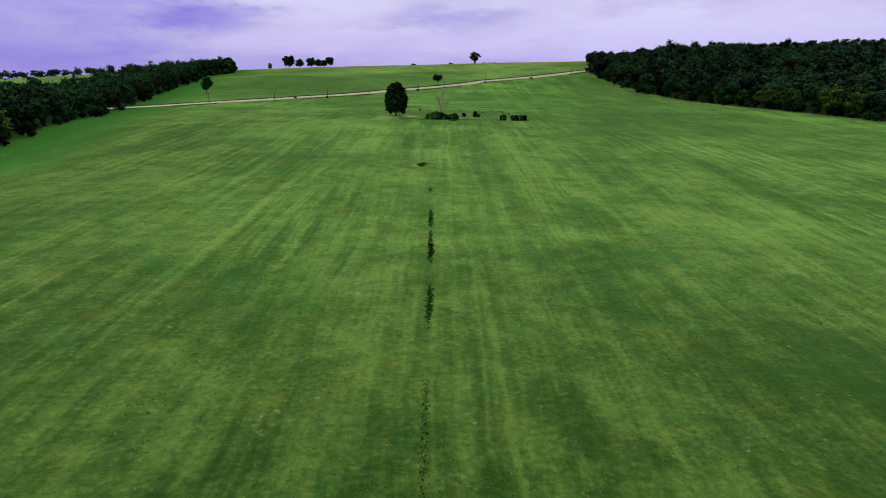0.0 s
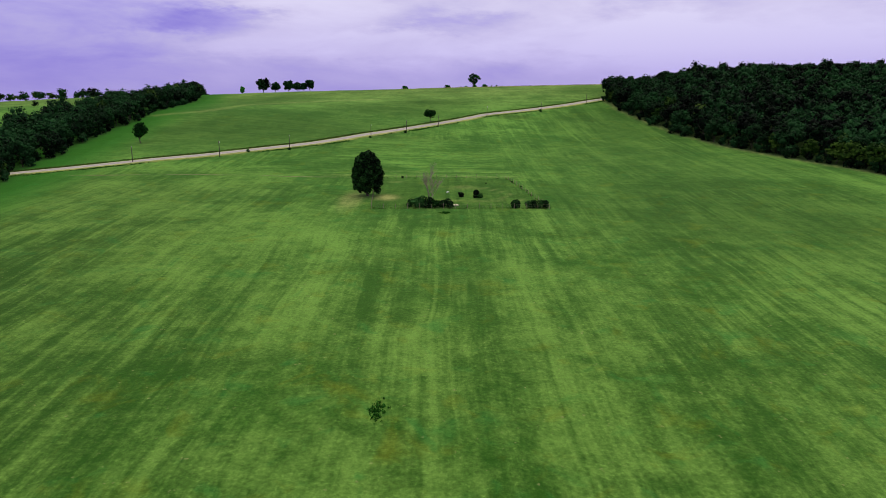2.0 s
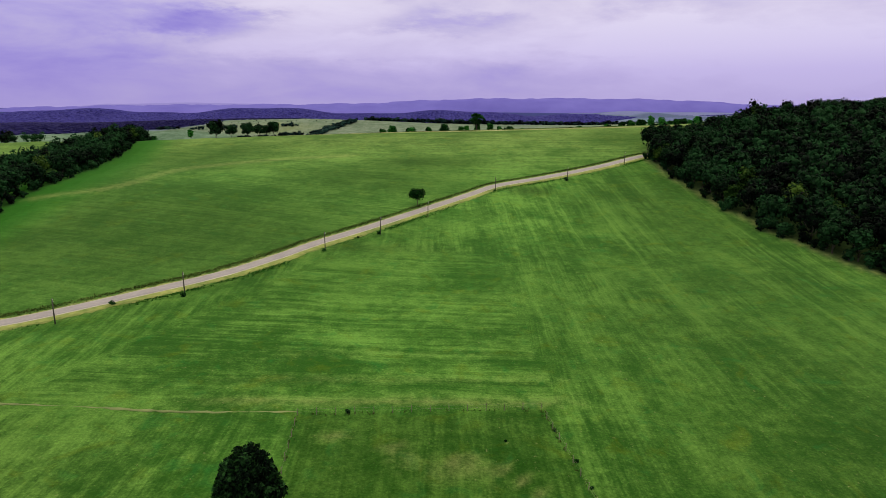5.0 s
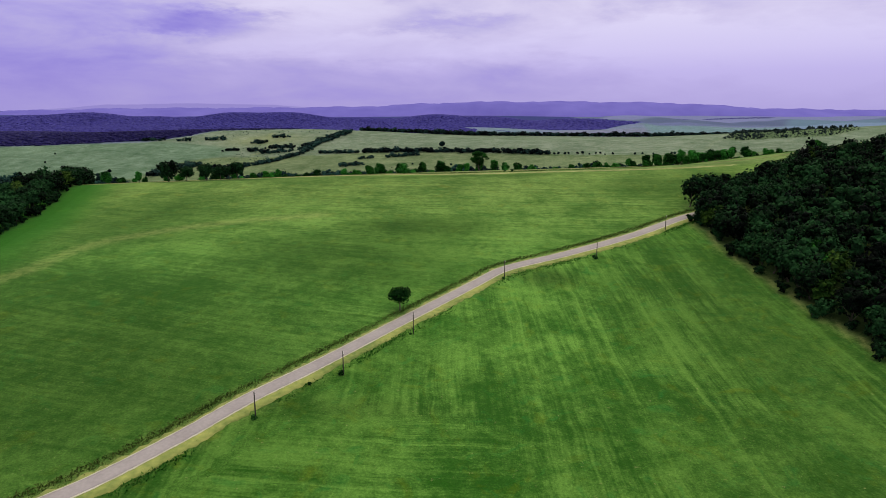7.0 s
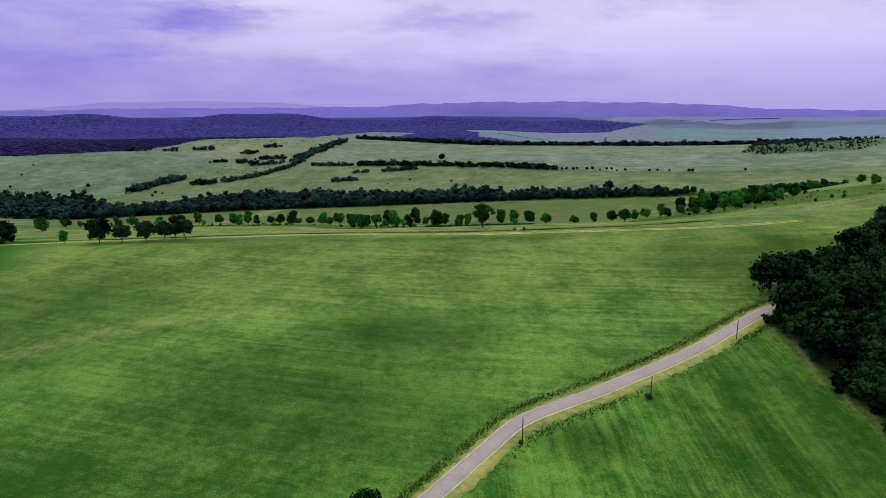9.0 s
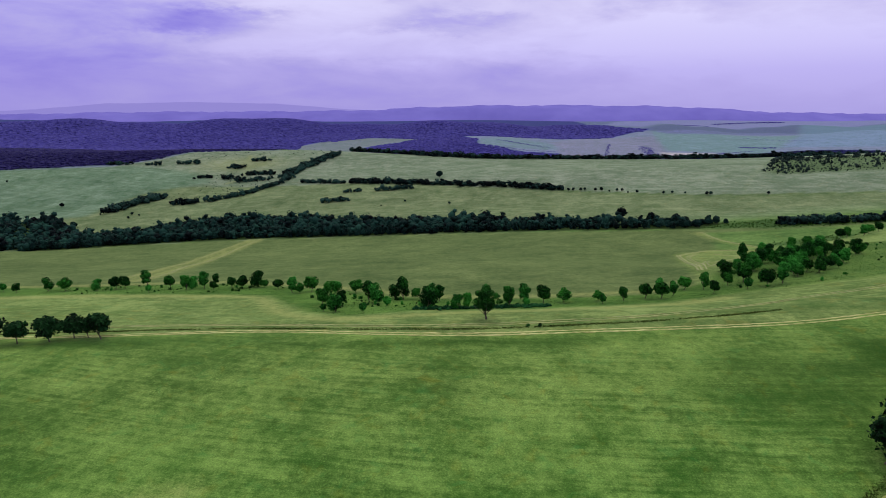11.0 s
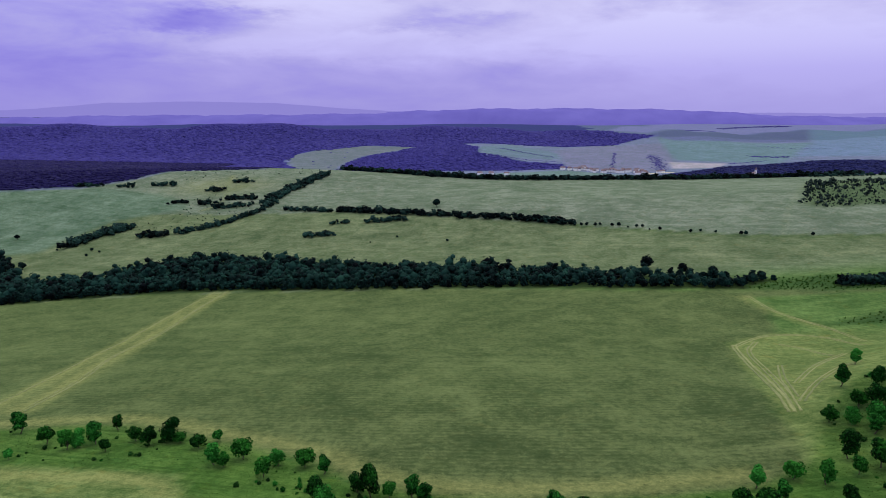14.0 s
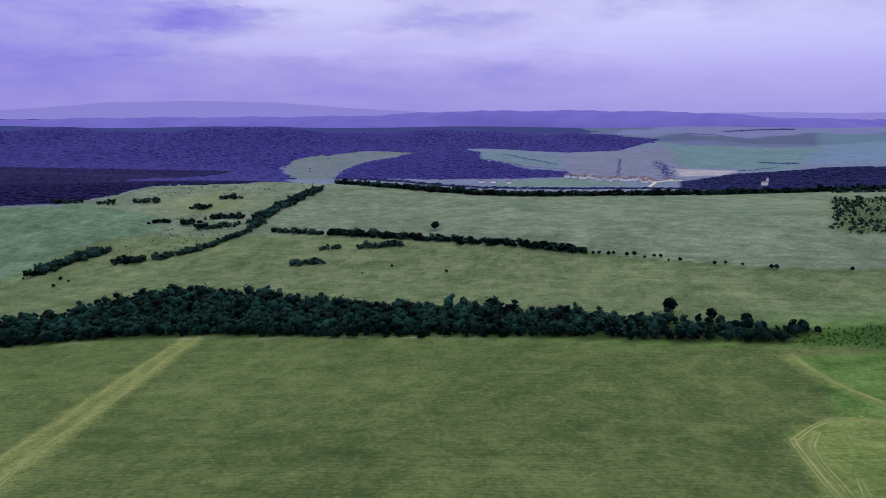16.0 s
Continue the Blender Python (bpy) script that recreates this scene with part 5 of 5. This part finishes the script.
ORCHARD_EAST = [(51.7, 598, 0), (59.6, 597.5, 2), (73.2, 599.2, 2), (73, 592, 4), (83, 599.6, 3), (92.6, 603, 0), (102.2, 615.2, 1), (98.4, 601.6, 0), (104.9, 607.0, 1),
        (113.6, 617.7, 2), (119.8, 613.2, 3), (119.3, 602.5, 0), (144.8, 653.2, 2), (134.2, 626.8, 3), (131.1, 617.0, 0), (169.1, 685.9, 1), (196.0, 718.6, 1),
        (161.1, 663.5, 2), (151.8, 641.2, 1), (138.8, 619.6, 0), (133.3, 604.6, 4), (200.8, 697.4, 3)]
ORCHARD_SLOPE = [(141.7, 606.3, 2), (149.1, 608.6, 1), (232.6, 737.0, 2), (194.4, 669.9, 5), (170.5, 646.8, 5), (166.1, 632.8, 5), (176.5, 655.6, 2), (182.8, 664.8, 5),
        (188.6, 651.8, 3), (178.1, 628.9, 2), (186.1, 635.9, 5), (194.4, 647.4, 0), (202.4, 678.5, 5), (208.0, 682.9, 5), (202.0, 659.5, 3), (161.1, 619.4, 2), (171.2, 621.0, 0), (210.4, 659.2, 5),
        (213.9, 693.4, 3)]
ORCHARD_THICK = [(187.3, 661.1, 5), (192.7, 662.3, 2), (196.6, 661.4, 5), (205.8, 671.6, 2), (196.5, 671.3, 2), (202.7, 674.5, 5), (169.7, 627.9, 2), (167.3, 634.8, 5), (166.8, 642.7, 2), (173.0, 661.8, 5), (181.4, 683.8, 5), (188.8, 685.0, 2), (187.2, 672.0, 5), (194.5, 678.2, 2), (155.4, 645.4, 5), (161.7, 664.4, 2), (150.2, 650.2, 5), (176.0, 654.9, 5), (177.6, 646.0, 5), (167.7, 663.6, 5), (197.5, 650.5, 4), (191.6, 637.4, 1), (211.8, 658.8, 2), (182.9, 627.2, 4), (171.6, 623.0, 1), (138.6, 613.2, 4), (161.6, 622.7, 5)]
for k, (x, y, s) in enumerate(ORCHARD_WEST + ORCHARD_MID + ORCHARD_EAST + ORCHARD_SLOPE + ORCHARD_THICK):
    r = random.Random(300 + k)
    plant("orchard_tree", ORCHARD[s], x, y, r.uniform(0, 6.28), r.uniform(0.8, 1.32), ORCHARD_NAMES[s], "tree", "orchard trees", tall=r.uniform(1.0, 1.22))

for x, y, k, s in ((262, 668, 3, 0.9), (269, 676, 0, 1.0), (277, 690, 3, 0.9), (246, 728, 0, 1.2), (252, 731, 3, 1.0), (257, 724, 1, 1.1), (266, 733, 2, 1.2), (275, 738, 0, 1.1), (290, 722, 5, 1.0)):
    plant("orchard_tree", ORCHARD[k], x, y, x, s, "green tree behind the shoulder of the meadow", "tree", "trees behind the shoulder")

g = np.random.default_rng(231)
spread = []
for k in range(34):
    z = 2.7 + 6.0 * (k + 0.5) / 34
    reach = min(0.3 + 0.95 * (z - 2.4), 3.9 - 0.66 * max(0, z - 5.4)) * (0.98, 0.5, 0.82)[k % 3]
    s = g.uniform(0.6, 1.0) * min(1, 0.35 + 0.25 * (z - 2.0))
    spread.append((reach * math.cos(2.4 * k), reach * math.sin(2.4 * k), z, s * 1.1, s * 1.1, s * 0.9))
LONE = tree_meshes(230, 9.6, 10.5, 1.7, 0, 5200, 0.19, TREE_LEAF, 0.26, spread, 0.36)
plant("lone_tree", LONE, 27.2, 562.0, 0.4, 1.28, "spreading green tree alone beside a farm track", "tree", tall=0.86)
ROW = [tree_meshes(240 + k, h, w, b, 9, 800, 0.45, WOOD_LEAF) for k, (h, w, b) in enumerate(((8.6, 8.4, 1.3), (7.6, 7.0, 1.7), (8.0, 6.6, 1.8)))]
for x, y, k, s in ((-128.9, 549.2, 0, 1.3), (-120, 550, 1, 1.05), (-110.5, 551, 0, 1.05), (-104.4, 554, 1, 1.05), (-99.9, 554, 2, 0.9), (-94.8, 552, 2, 1.15)):
    plant("field_tree", ROW[k], x, y, x, s, "dark round tree in a row on the hilltop", "tree", "row of trees on the hilltop")
plant("field_tree", ORCHARD[1], -145.3, 552.7, 1.0, 0.95, "small slender tree beside a row of trees", "tree", "row of trees on the hilltop")
plant("field_tree", tree_meshes(250, 8.4, 6.6, 1.8, 9, 900, 0.42, TREE_LEAF), -116.5, 321.3, 0.3, 1.0, "green leafy tree alone beside the wood", "tree")
plant("field_tree", tree_meshes(251, 5.6, 5.6, 2.3, 14, 1700, 0.21, TREE_LEAF, 0.15, None, 0.5), -3.2, 396.2, 0.9, 1.15, "small round tree beside the lane", "tree")


# ---- bushes ----
def bush_mesh(seed, h, w, mat, leaves=280, leaf=0.22):
    r = np.random.default_rng(seed)
    v, f = crown_arrays(r, round_lobes(r, h, w, -0.2, 6, 0.66), leaves, leaf, 0.66)
    return mesh_of("bush", v, face_list(f), mat, True)


BUSHES = [bush_mesh(260 + k, h, w, m) for k, (h, w, m) in enumerate(((1.9, 2.6, BUSH_LEAF), (1.5, 1.6, DARK_LEAF), (2.2, 2.2, DARK_LEAF), (1.1, 1.5, BUSH_LEAF), (1.6, 2.4, BLUE_LEAF), (2.4, 1.9, ORCHARD_LEAF), (1.2, 1.8, TREE_LEAF)))]


def bush(k, x, y, s, label, group=""):
    ob = new("bush", BUSHES[k])
    ob.matrix_basis = Matrix.Translation((x, y, land(x, y) - 0.05)) @ Matrix.Rotation(x * 3.1 + y, 4, "Z") @ Matrix.Diagonal((s, s, s, 1))
    return tagged(ob, label, "bush", group)


for k, x, y, s in ((3, -28.2, 344.9, .8), (0, -14, 362.6, .6), (3, .3, 383, .5), (3, 27, 420, .7), (2, 58.6, 435.5, .85), (3, -55, 309.6, .9), (2, -69, 304, .6), (3, -20, 358, .6)):
    bush(k, x, y, s, "small dark bush at the foot of a pole", "bushes along the lane")
for k, x, y, s in ((2, 39.7, 553.3, .6), (2, 43.5, 553.1, .7), (3, 47, 553.5, .5)):
    bush(k, x, y, s, "dark bush beside the farm track", "bushes beside the farm track")
r = random.Random(5)
for k in range(60):
    a = r.uniform(0, 1)
    x, y = -45 + a * 60 + r.uniform(-4, 4), 632 - a * 40 + r.uniform(-14, 10)
    if inside(np.array([x]), np.array([y]), ROUGH)[0]:
        bush(r.choice([0, 3, 5, 6]), x, y, r.uniform(0.3, 0.85), "low green bush in rough grass", "bushes in the orchard")
for k in range(90):
    x, y = r.uniform(125, 250), r.uniform(605, 765)
    if inside(np.array([x]), np.array([y]), ROUGH)[0]:
        bush(r.choice([0, 0, 3, 5, 6]), x, y, r.uniform(0.4, 1.1), "low green bush in rough grass", "bushes in the orchard")
for k in range(40):
    x, y = r.uniform(-165, -60), r.uniform(630, 668)
    if inside(np.array([x]), np.array([y]), ROUGH)[0]:
        bush(r.choice([0, 3, 5, 6]), x, y, r.uniform(0.3, 0.8), "low green bush in rough grass", "bushes in the orchard")


# bluish scrub that runs on under the orchard trees
low_scrub = wood_kinds(265, 0, 34, 3, 0.32, 3, 1.5, 2.4, -0.2, BALL1)
g = np.random.default_rng(266)
rows = []
for a, b, w in zip(*polyline([(3, 588.5), (12, 588), (22, 587.5), (36, 588), (52, 589)], 0.5).T, g.uniform(0.3, 1.0, 400)):
    rows += [(a + g.normal(scale=0.7), b + g.normal(scale=1.5), g.uniform(0.45, 0.95), g.integers(3)) for _ in range(3) if w > 0.2]
thicket("low_scrub", rows, low_scrub, "low bluish green scrub under the orchard trees", "scrub", 267, [BLUE_LEAF])


# ---- poles along the lane ----
def pole(x, y, h, lean):
    root = new("pole")
    root.matrix_basis = Matrix.Translation((x, y, land(x, y))) @ Matrix.Rotation(lean, 4, "X")
    v, f = tube([(0, 0, -0.5), (0, 0, h * 0.5), (0, 0, h)], [0.15, 0.13, 0.10], 8)
    piece("post", mesh_of("post", v, f, POLE_WOOD, True), root)
    for z in (h - 0.25, h - 0.6):
        bm = bmesh.new()
        bmesh.ops.create_cone(bm, segments=8, radius1=0.06, radius2=0.045, depth=0.16, cap_ends=True, matrix=Matrix.Translation((0.17, 0, z)))
        part("insulator", bm, WHITE_PAINT, root, "small white insulator")
    return tagged(root, "slender dark wooden utility pole beside the lane", "pole", "poles along the lane")


for k, (x, y) in enumerate(((-102.3, 284), (-76.1, 294), (-55.1, 310.6), (-27.9, 345), (-13.5, 362.6), (1.0, 383.3), (27.4, 420.8), (59.2, 435.9), (90.4, 461.5))):
    pole(x, y, 5.6, 0.01 * ((k * 7) % 5 - 2))


# ---- the fenced yard ----
def fence(points):
    root = new("fence")
    for (ax, ay), (bx, by) in zip(points, points[1:] + points[:1]):
        n = max(2, int(math.hypot(bx - ax, by - ay) / 2.9))
        tops = []
        for k in range(n):
            x, y = ax + (bx - ax) * k / n, ay + (by - ay) * k / n
            z = land(x, y)
            h = 1.25 + 0.12 * math.sin(x * 7 + y * 3)
            v, f = tube([(x, y, z - 0.3), (x + 0.02, y, z + h * 0.6), (x + 0.04 * math.sin(y * 5), y + 0.03 * math.sin(x * 9), z + h)], [0.06, 0.055, 0.045], 6)
            piece("post", mesh_of("post", v, f, POST_WOOD), root)
            tops.append((x, y, z))
        tops.append((bx, by, land(bx, by)))
        for hgt in (0.55, 1.05):
            v, f = tube([(a, b, c + hgt + 0.02 * math.sin(k * 2.3)) for k, (a, b, c) in enumerate(tops)], [0.006] * len(tops), 4)
            piece("wire", mesh_of("wire", v, f, DEAD_WOOD), root, None, "thin grey fence wire")
    return tagged(root, "weathered wooden post and wire fence round a grassy yard", "fence")


fence(YARD)


def dense_tree(x, y):
    """Egg-shaped, close-leaved tree with hanging tufts."""
    r = np.random.default_rng(270)
    h, w = 11.8, 8.2
    rows = [(0, 0, 6.2, 3.3, 3.3, 4.7)]
    for k in range(46):
        f = (k + 0.5) / 46
        z = 1.6 + f * 9.4
        radius = 4.05 * math.sin(math.pi * min(1, 0.16 + 0.80 * f)) ** 0.62 * (1 - 0.28 * f)
        a = k * 2.399
        s = r.uniform(0.75, 1.15)
        rows.append((radius * 0.86 * math.cos(a), radius * 0.86 * math.sin(a), z, s, s, s * 1.1))
    v, f = crown_arrays(r, rows, 6500, 0.27, droop=-0.2)
    tv, tf = trunk_arrays(r, h, 2.0, 5.0, 0.30)
    plant("dense_tree", (mesh_of("trunk", tv, tf, BARK, True), mesh_of("crown", v, face_list(f), DARK_LEAF)), x, y, 0, 1.1, "tall dense dark green egg-shaped tree beside a fence", "tree", tall=0.91)


dense_tree(-16.9, 233.0)


def bare_tree(x, y):
    r = random.Random(8)
    parts = []

    def grow(at, way, length, girth, depth):
        end = at + way * length
        mid = at + way * length * 0.5 + Vector((r.uniform(-1, 1), r.uniform(-1, 1), 0)) * length * 0.06
        parts.append(tube([at, mid, end], [girth, girth * 0.8, girth * 0.55], 5 if depth > 1 else 4))
        if depth == 0:
            return
        for _ in range(4 if depth > 2 else 5):
            tilt = Vector((r.uniform(-1, 1), r.uniform(-1, 1), r.uniform(-0.05, 0.5)))
            start = at + way * length * r.uniform(0.45, 1.0)
            grow(start, (way + tilt * 0.46).normalized(), length * r.uniform(0.5, 0.75), girth * 0.5, depth - 1)

    for k in range(3):
        a = k * 2.1
        grow(Vector((0.12 * math.cos(a), 0.12 * math.sin(a), -0.2)), Vector((0.20 * math.cos(a), 0.20 * math.sin(a), 1)).normalized(), 4.5 + 0.4 * (k % 3), 0.12, 3)
    v, f = merged(parts)
    ob = piece("bare_tree", mesh_of("bare_tree", v, f, DEAD_WOOD))
    ob.matrix_basis = Matrix.Translation((x, y, land(x, y)))
    return tagged(ob, "leafless grey dead tree rising from bushes", "tree")


bare_tree(-0.4, 222.2)
for k, x, y, s in ((2, -5.0, 221.2, 1.0), (2, -3.6, 220.4, 1.25), (2, -2.2, 221.4, 1.4), (2, -0.6, 220.6, 1.35), (0, 1.0, 221.0, 1.05), (2, 2.6, 220.8, .95), (2, 4.0, 221.2, 1.15), (1, 4.8, 221.6, 1.0)):
    bush(k, x, y, s, "dark leafy bush below the bare tree", "bushes in the fenced yard")
for k, x, y, s in ((1, 20.6, 222.2, 1.5), (1, 20.9, 222.8, 1.3), (2, 24.0, 222.6, .95), (2, 25.4, 222.8, 1.0), (2, 26.9, 222.8, 1.05), (2, 28.2, 223.0, 1.0), (2, 11.7, 233.4, 1.1), (0, 12.6, 233.0, .7), (1, 7.6, 233.8, 1.0),
                   (3, 25.4, 249, .5), (1, 23.6, 257, .35), (3, 26.2, 243, .4), (1, -9.5, 261.5, .5), (3, 15.6, 254, .3)):
    bush(k, x, y, s, "dark bush beside the yard's fence", "bushes in the fenced yard")
bm = bmesh.new()
box(bm, (1.5, 1.0, 0.35), (0, 0, 0.17), 0.1, 0.04)
ob = part("slab", bm, PALE_STONE, None)
ob.matrix_basis = Matrix.Translation((5.9, 222.9, land(5.9, 222.9)))
tagged(ob, "pale beige stone slab lying in the grass", "slab")


def bench(x, y):
    root = new("bench")
    root.matrix_basis = Matrix.Translation((x, y, land(x, y))) @ Matrix.Rotation(0.15, 4, "Z") @ Matrix.Scale(0.7, 4)
    bm = bmesh.new()
    box(bm, (1.2, 0.5, 0.08), (0, 0, 0.45), 0, 0.015)
    part("seat", bm, WHITE_PAINT, root)
    bm = bmesh.new()
    box(bm, (0.5, 0.08, 0.8), (0.1, 0.22, 0.45), 0, 0.015)
    part("backrest", bm, WHITE_PAINT, root)
    for s in (-1, 1):
        bm = bmesh.new()
        box(bm, (0.08, 0.45, 0.45), (0.5 * s, 0, 0.21), 0, 0.01)
        part("leg", bm, WHITE_PAINT, root)
    return tagged(root, "small white bench on the grass of the yard", "bench")


bench(4.2, 238.8)


# ---- weeds and tall grass ----
def tufts(name, spots, label, mat, seed, height=(0.3, 0.7), blades=7):
    """Tufts of bent blades. spots: rows of x, y, size."""
    r = np.random.default_rng(seed)
    s = np.repeat(np.array(spots, float), blades, 0)
    n = len(s)
    x, y = s[:, 0] + r.normal(scale=0.16, size=n) * s[:, 2], s[:, 1] + r.normal(scale=0.16, size=n) * s[:, 2]
    z = heights(x, y) - 0.03
    a = r.uniform(0, 2 * math.pi, n)
    h, w = r.uniform(*height, n) * s[:, 2], 0.09 * s[:, 2]
    lean = r.uniform(0.2, 0.7, n) * h
    dx, dy = np.cos(a), np.sin(a)
    v = np.stack([np.c_[x - dy * w, y + dx * w, z], np.c_[x + dy * w, y - dx * w, z], np.c_[x + dx * lean * .4 + dy * w, y + dy * lean * .4 - dx * w, z + h * .7], np.c_[x + dx * lean - dy * w * .2, y + dy * lean + dx * w * .2, z + h]], 1)
    me = mesh_of(name, v.reshape(-1, 3), np.arange(n * 4).reshape(-1, 4), mat)
    return tagged(piece(name, me), label, "grass", "", "stuff")


r = np.random.default_rng(400)
p = polyline(ROAD, 0.25)
d = np.gradient(p, axis=0)
d /= np.linalg.norm(d, axis=1)[:, None]
nrm = np.c_[-d[:, 1], d[:, 0]]
spots = []
for off, width, size in ((3.9, 0.45, 0.8), (4.2, 0.5, 0.9), (4.5, 0.6, 0.85), (4.3, 0.5, 0.85), (4.0, 0.5, 0.9), (4.7, 0.5, 0.7), (2.6, 0.4, 0.35), (2.9, 0.4, 0.4), (-3.2, 0.7, 0.3), (-3.8, 0.6, 0.35)):
    q = p + nrm * (off + r.normal(scale=width, size=(len(p), 1)))
    keep = r.uniform(size=len(p)) < 0.85 + 0.3 * np.sin(np.arange(len(p)) * 0.043 + 0.3 * off)
    spots += [(a, b, size * r.uniform(0.35, 0.95)) for a, b in q[keep]]
tufts("roadside_weeds", spots, "tall olive weeds along the ditch of the lane", WEED, 401, (0.3, 0.7), 4)
spots = []
for off, width in ((-4.7, 0.4), (-5.2, 0.6), (-5.6, 0.6)):
    q = p + nrm * (off + r.normal(scale=width, size=(len(p), 1)))
    keep = r.uniform(size=len(p)) < 0.35 + 0.5 * np.sin(np.arange(len(p)) * 0.021 + 1.0) + 0.3 * np.sin(np.arange(len(p)) * 0.057)
    spots += [(a, b, r.uniform(0.35, 0.8)) for a, b in q[keep]]
tufts("lush_weeds", spots, "lush green weeds between the verge and the meadow", LUSH_WEED, 408, (0.3, 0.7), 5)

# weeds along the fence, the furrow in the lower meadow, and the turf close to the start
spots = []
for (ax, ay), (bx, by) in zip(YARD, YARD[1:] + YARD[:1]):
    n = int(math.hypot(bx - ax, by - ay) / (0.34 if bx > 25 or ax > 25 else 0.8))
    t = r.uniform(0, 1, n)
    spots += [(ax + (bx - ax) * f + r.normal(scale=0.22), ay + (by - ay) * f + r.normal(scale=0.22), r.uniform(0.2, 0.6)) for f in t]
tufts("fence_weeds", spots, "dark weeds grown up along the fence", WEED, 402)
spots = [(-1.1 - 0.00016 * (y - 25) ** 2 + r.normal(scale=0.16), y, r.uniform(0.07, 0.17) * (1.2 + 0.5 * math.sin(y * 0.37))) for y in r.uniform(22, 106, 3400) if math.sin(y * 0.9) + math.sin(y * 0.37) > -1.5]
tufts("furrow_weeds", spots, "dark weeds along an old furrow in the meadow", BUSH_LEAF, 403)
for x, y, wide, deep in ((-4.3, 128, 0.45, 0.9), (3.5, 214.6, 0.6, 0.5)):
    tufts("weed_patch", np.c_[r.normal(x, wide, 90), r.normal(y, deep, 90), r.uniform(0.25, 0.6, 90)], "low patch of dark weeds left standing in the mown meadow", LUSH_WEED, 407, (0.3, 0.8), 7)
y = 22 + 90 * r.uniform(0, 1, 10000) ** 1.4
x = r.uniform(-0.76, 0.76, len(y)) * (y + 6)
tufts("meadow_grass", np.c_[x, y, r.uniform(0.15, 0.38, len(y))], "short green tufts of mown meadow grass", TURF, 404, (0.2, 0.45), 3)

x, y, g = scatter(ROUGH, 1.5, 405, lambda x, y: (x > -175) & (x < 280))
tufts("rough_grass", np.c_[x, y, g.uniform(0.25, 0.8, len(x))], "tall unmown grass and weeds between the orchard trees", ROUGH_LEAF, 406, (0.2, 0.5), 4)

p = polyline([(-200, 565), (-150, 563), (-100, 561), (-57, 559.5), (-11.5, 554.6), (24.2, 552.6), (45.7, 553.4), (75, 555.5), (100, 559), (125, 564)], 0.25)
g = np.random.default_rng(410)
p = np.concatenate([p, p + (0.12, 0.3), p - (0.1, 0.3)])
keep = g.uniform(size=len(p)) < 0.85 + 0.35 * np.sin(p[:, 0] * 0.13) + 0.3 * np.sin(p[:, 0] * 0.41)
tufts("ditch_weeds", np.c_[p[keep] + g.normal(scale=0.22, size=(int(keep.sum()), 2)), g.uniform(0.45, 1.0, int(keep.sum()))], "dark weeds along a shallow ditch between two farm tracks", WEED, 411, (0.25, 0.6), 5)
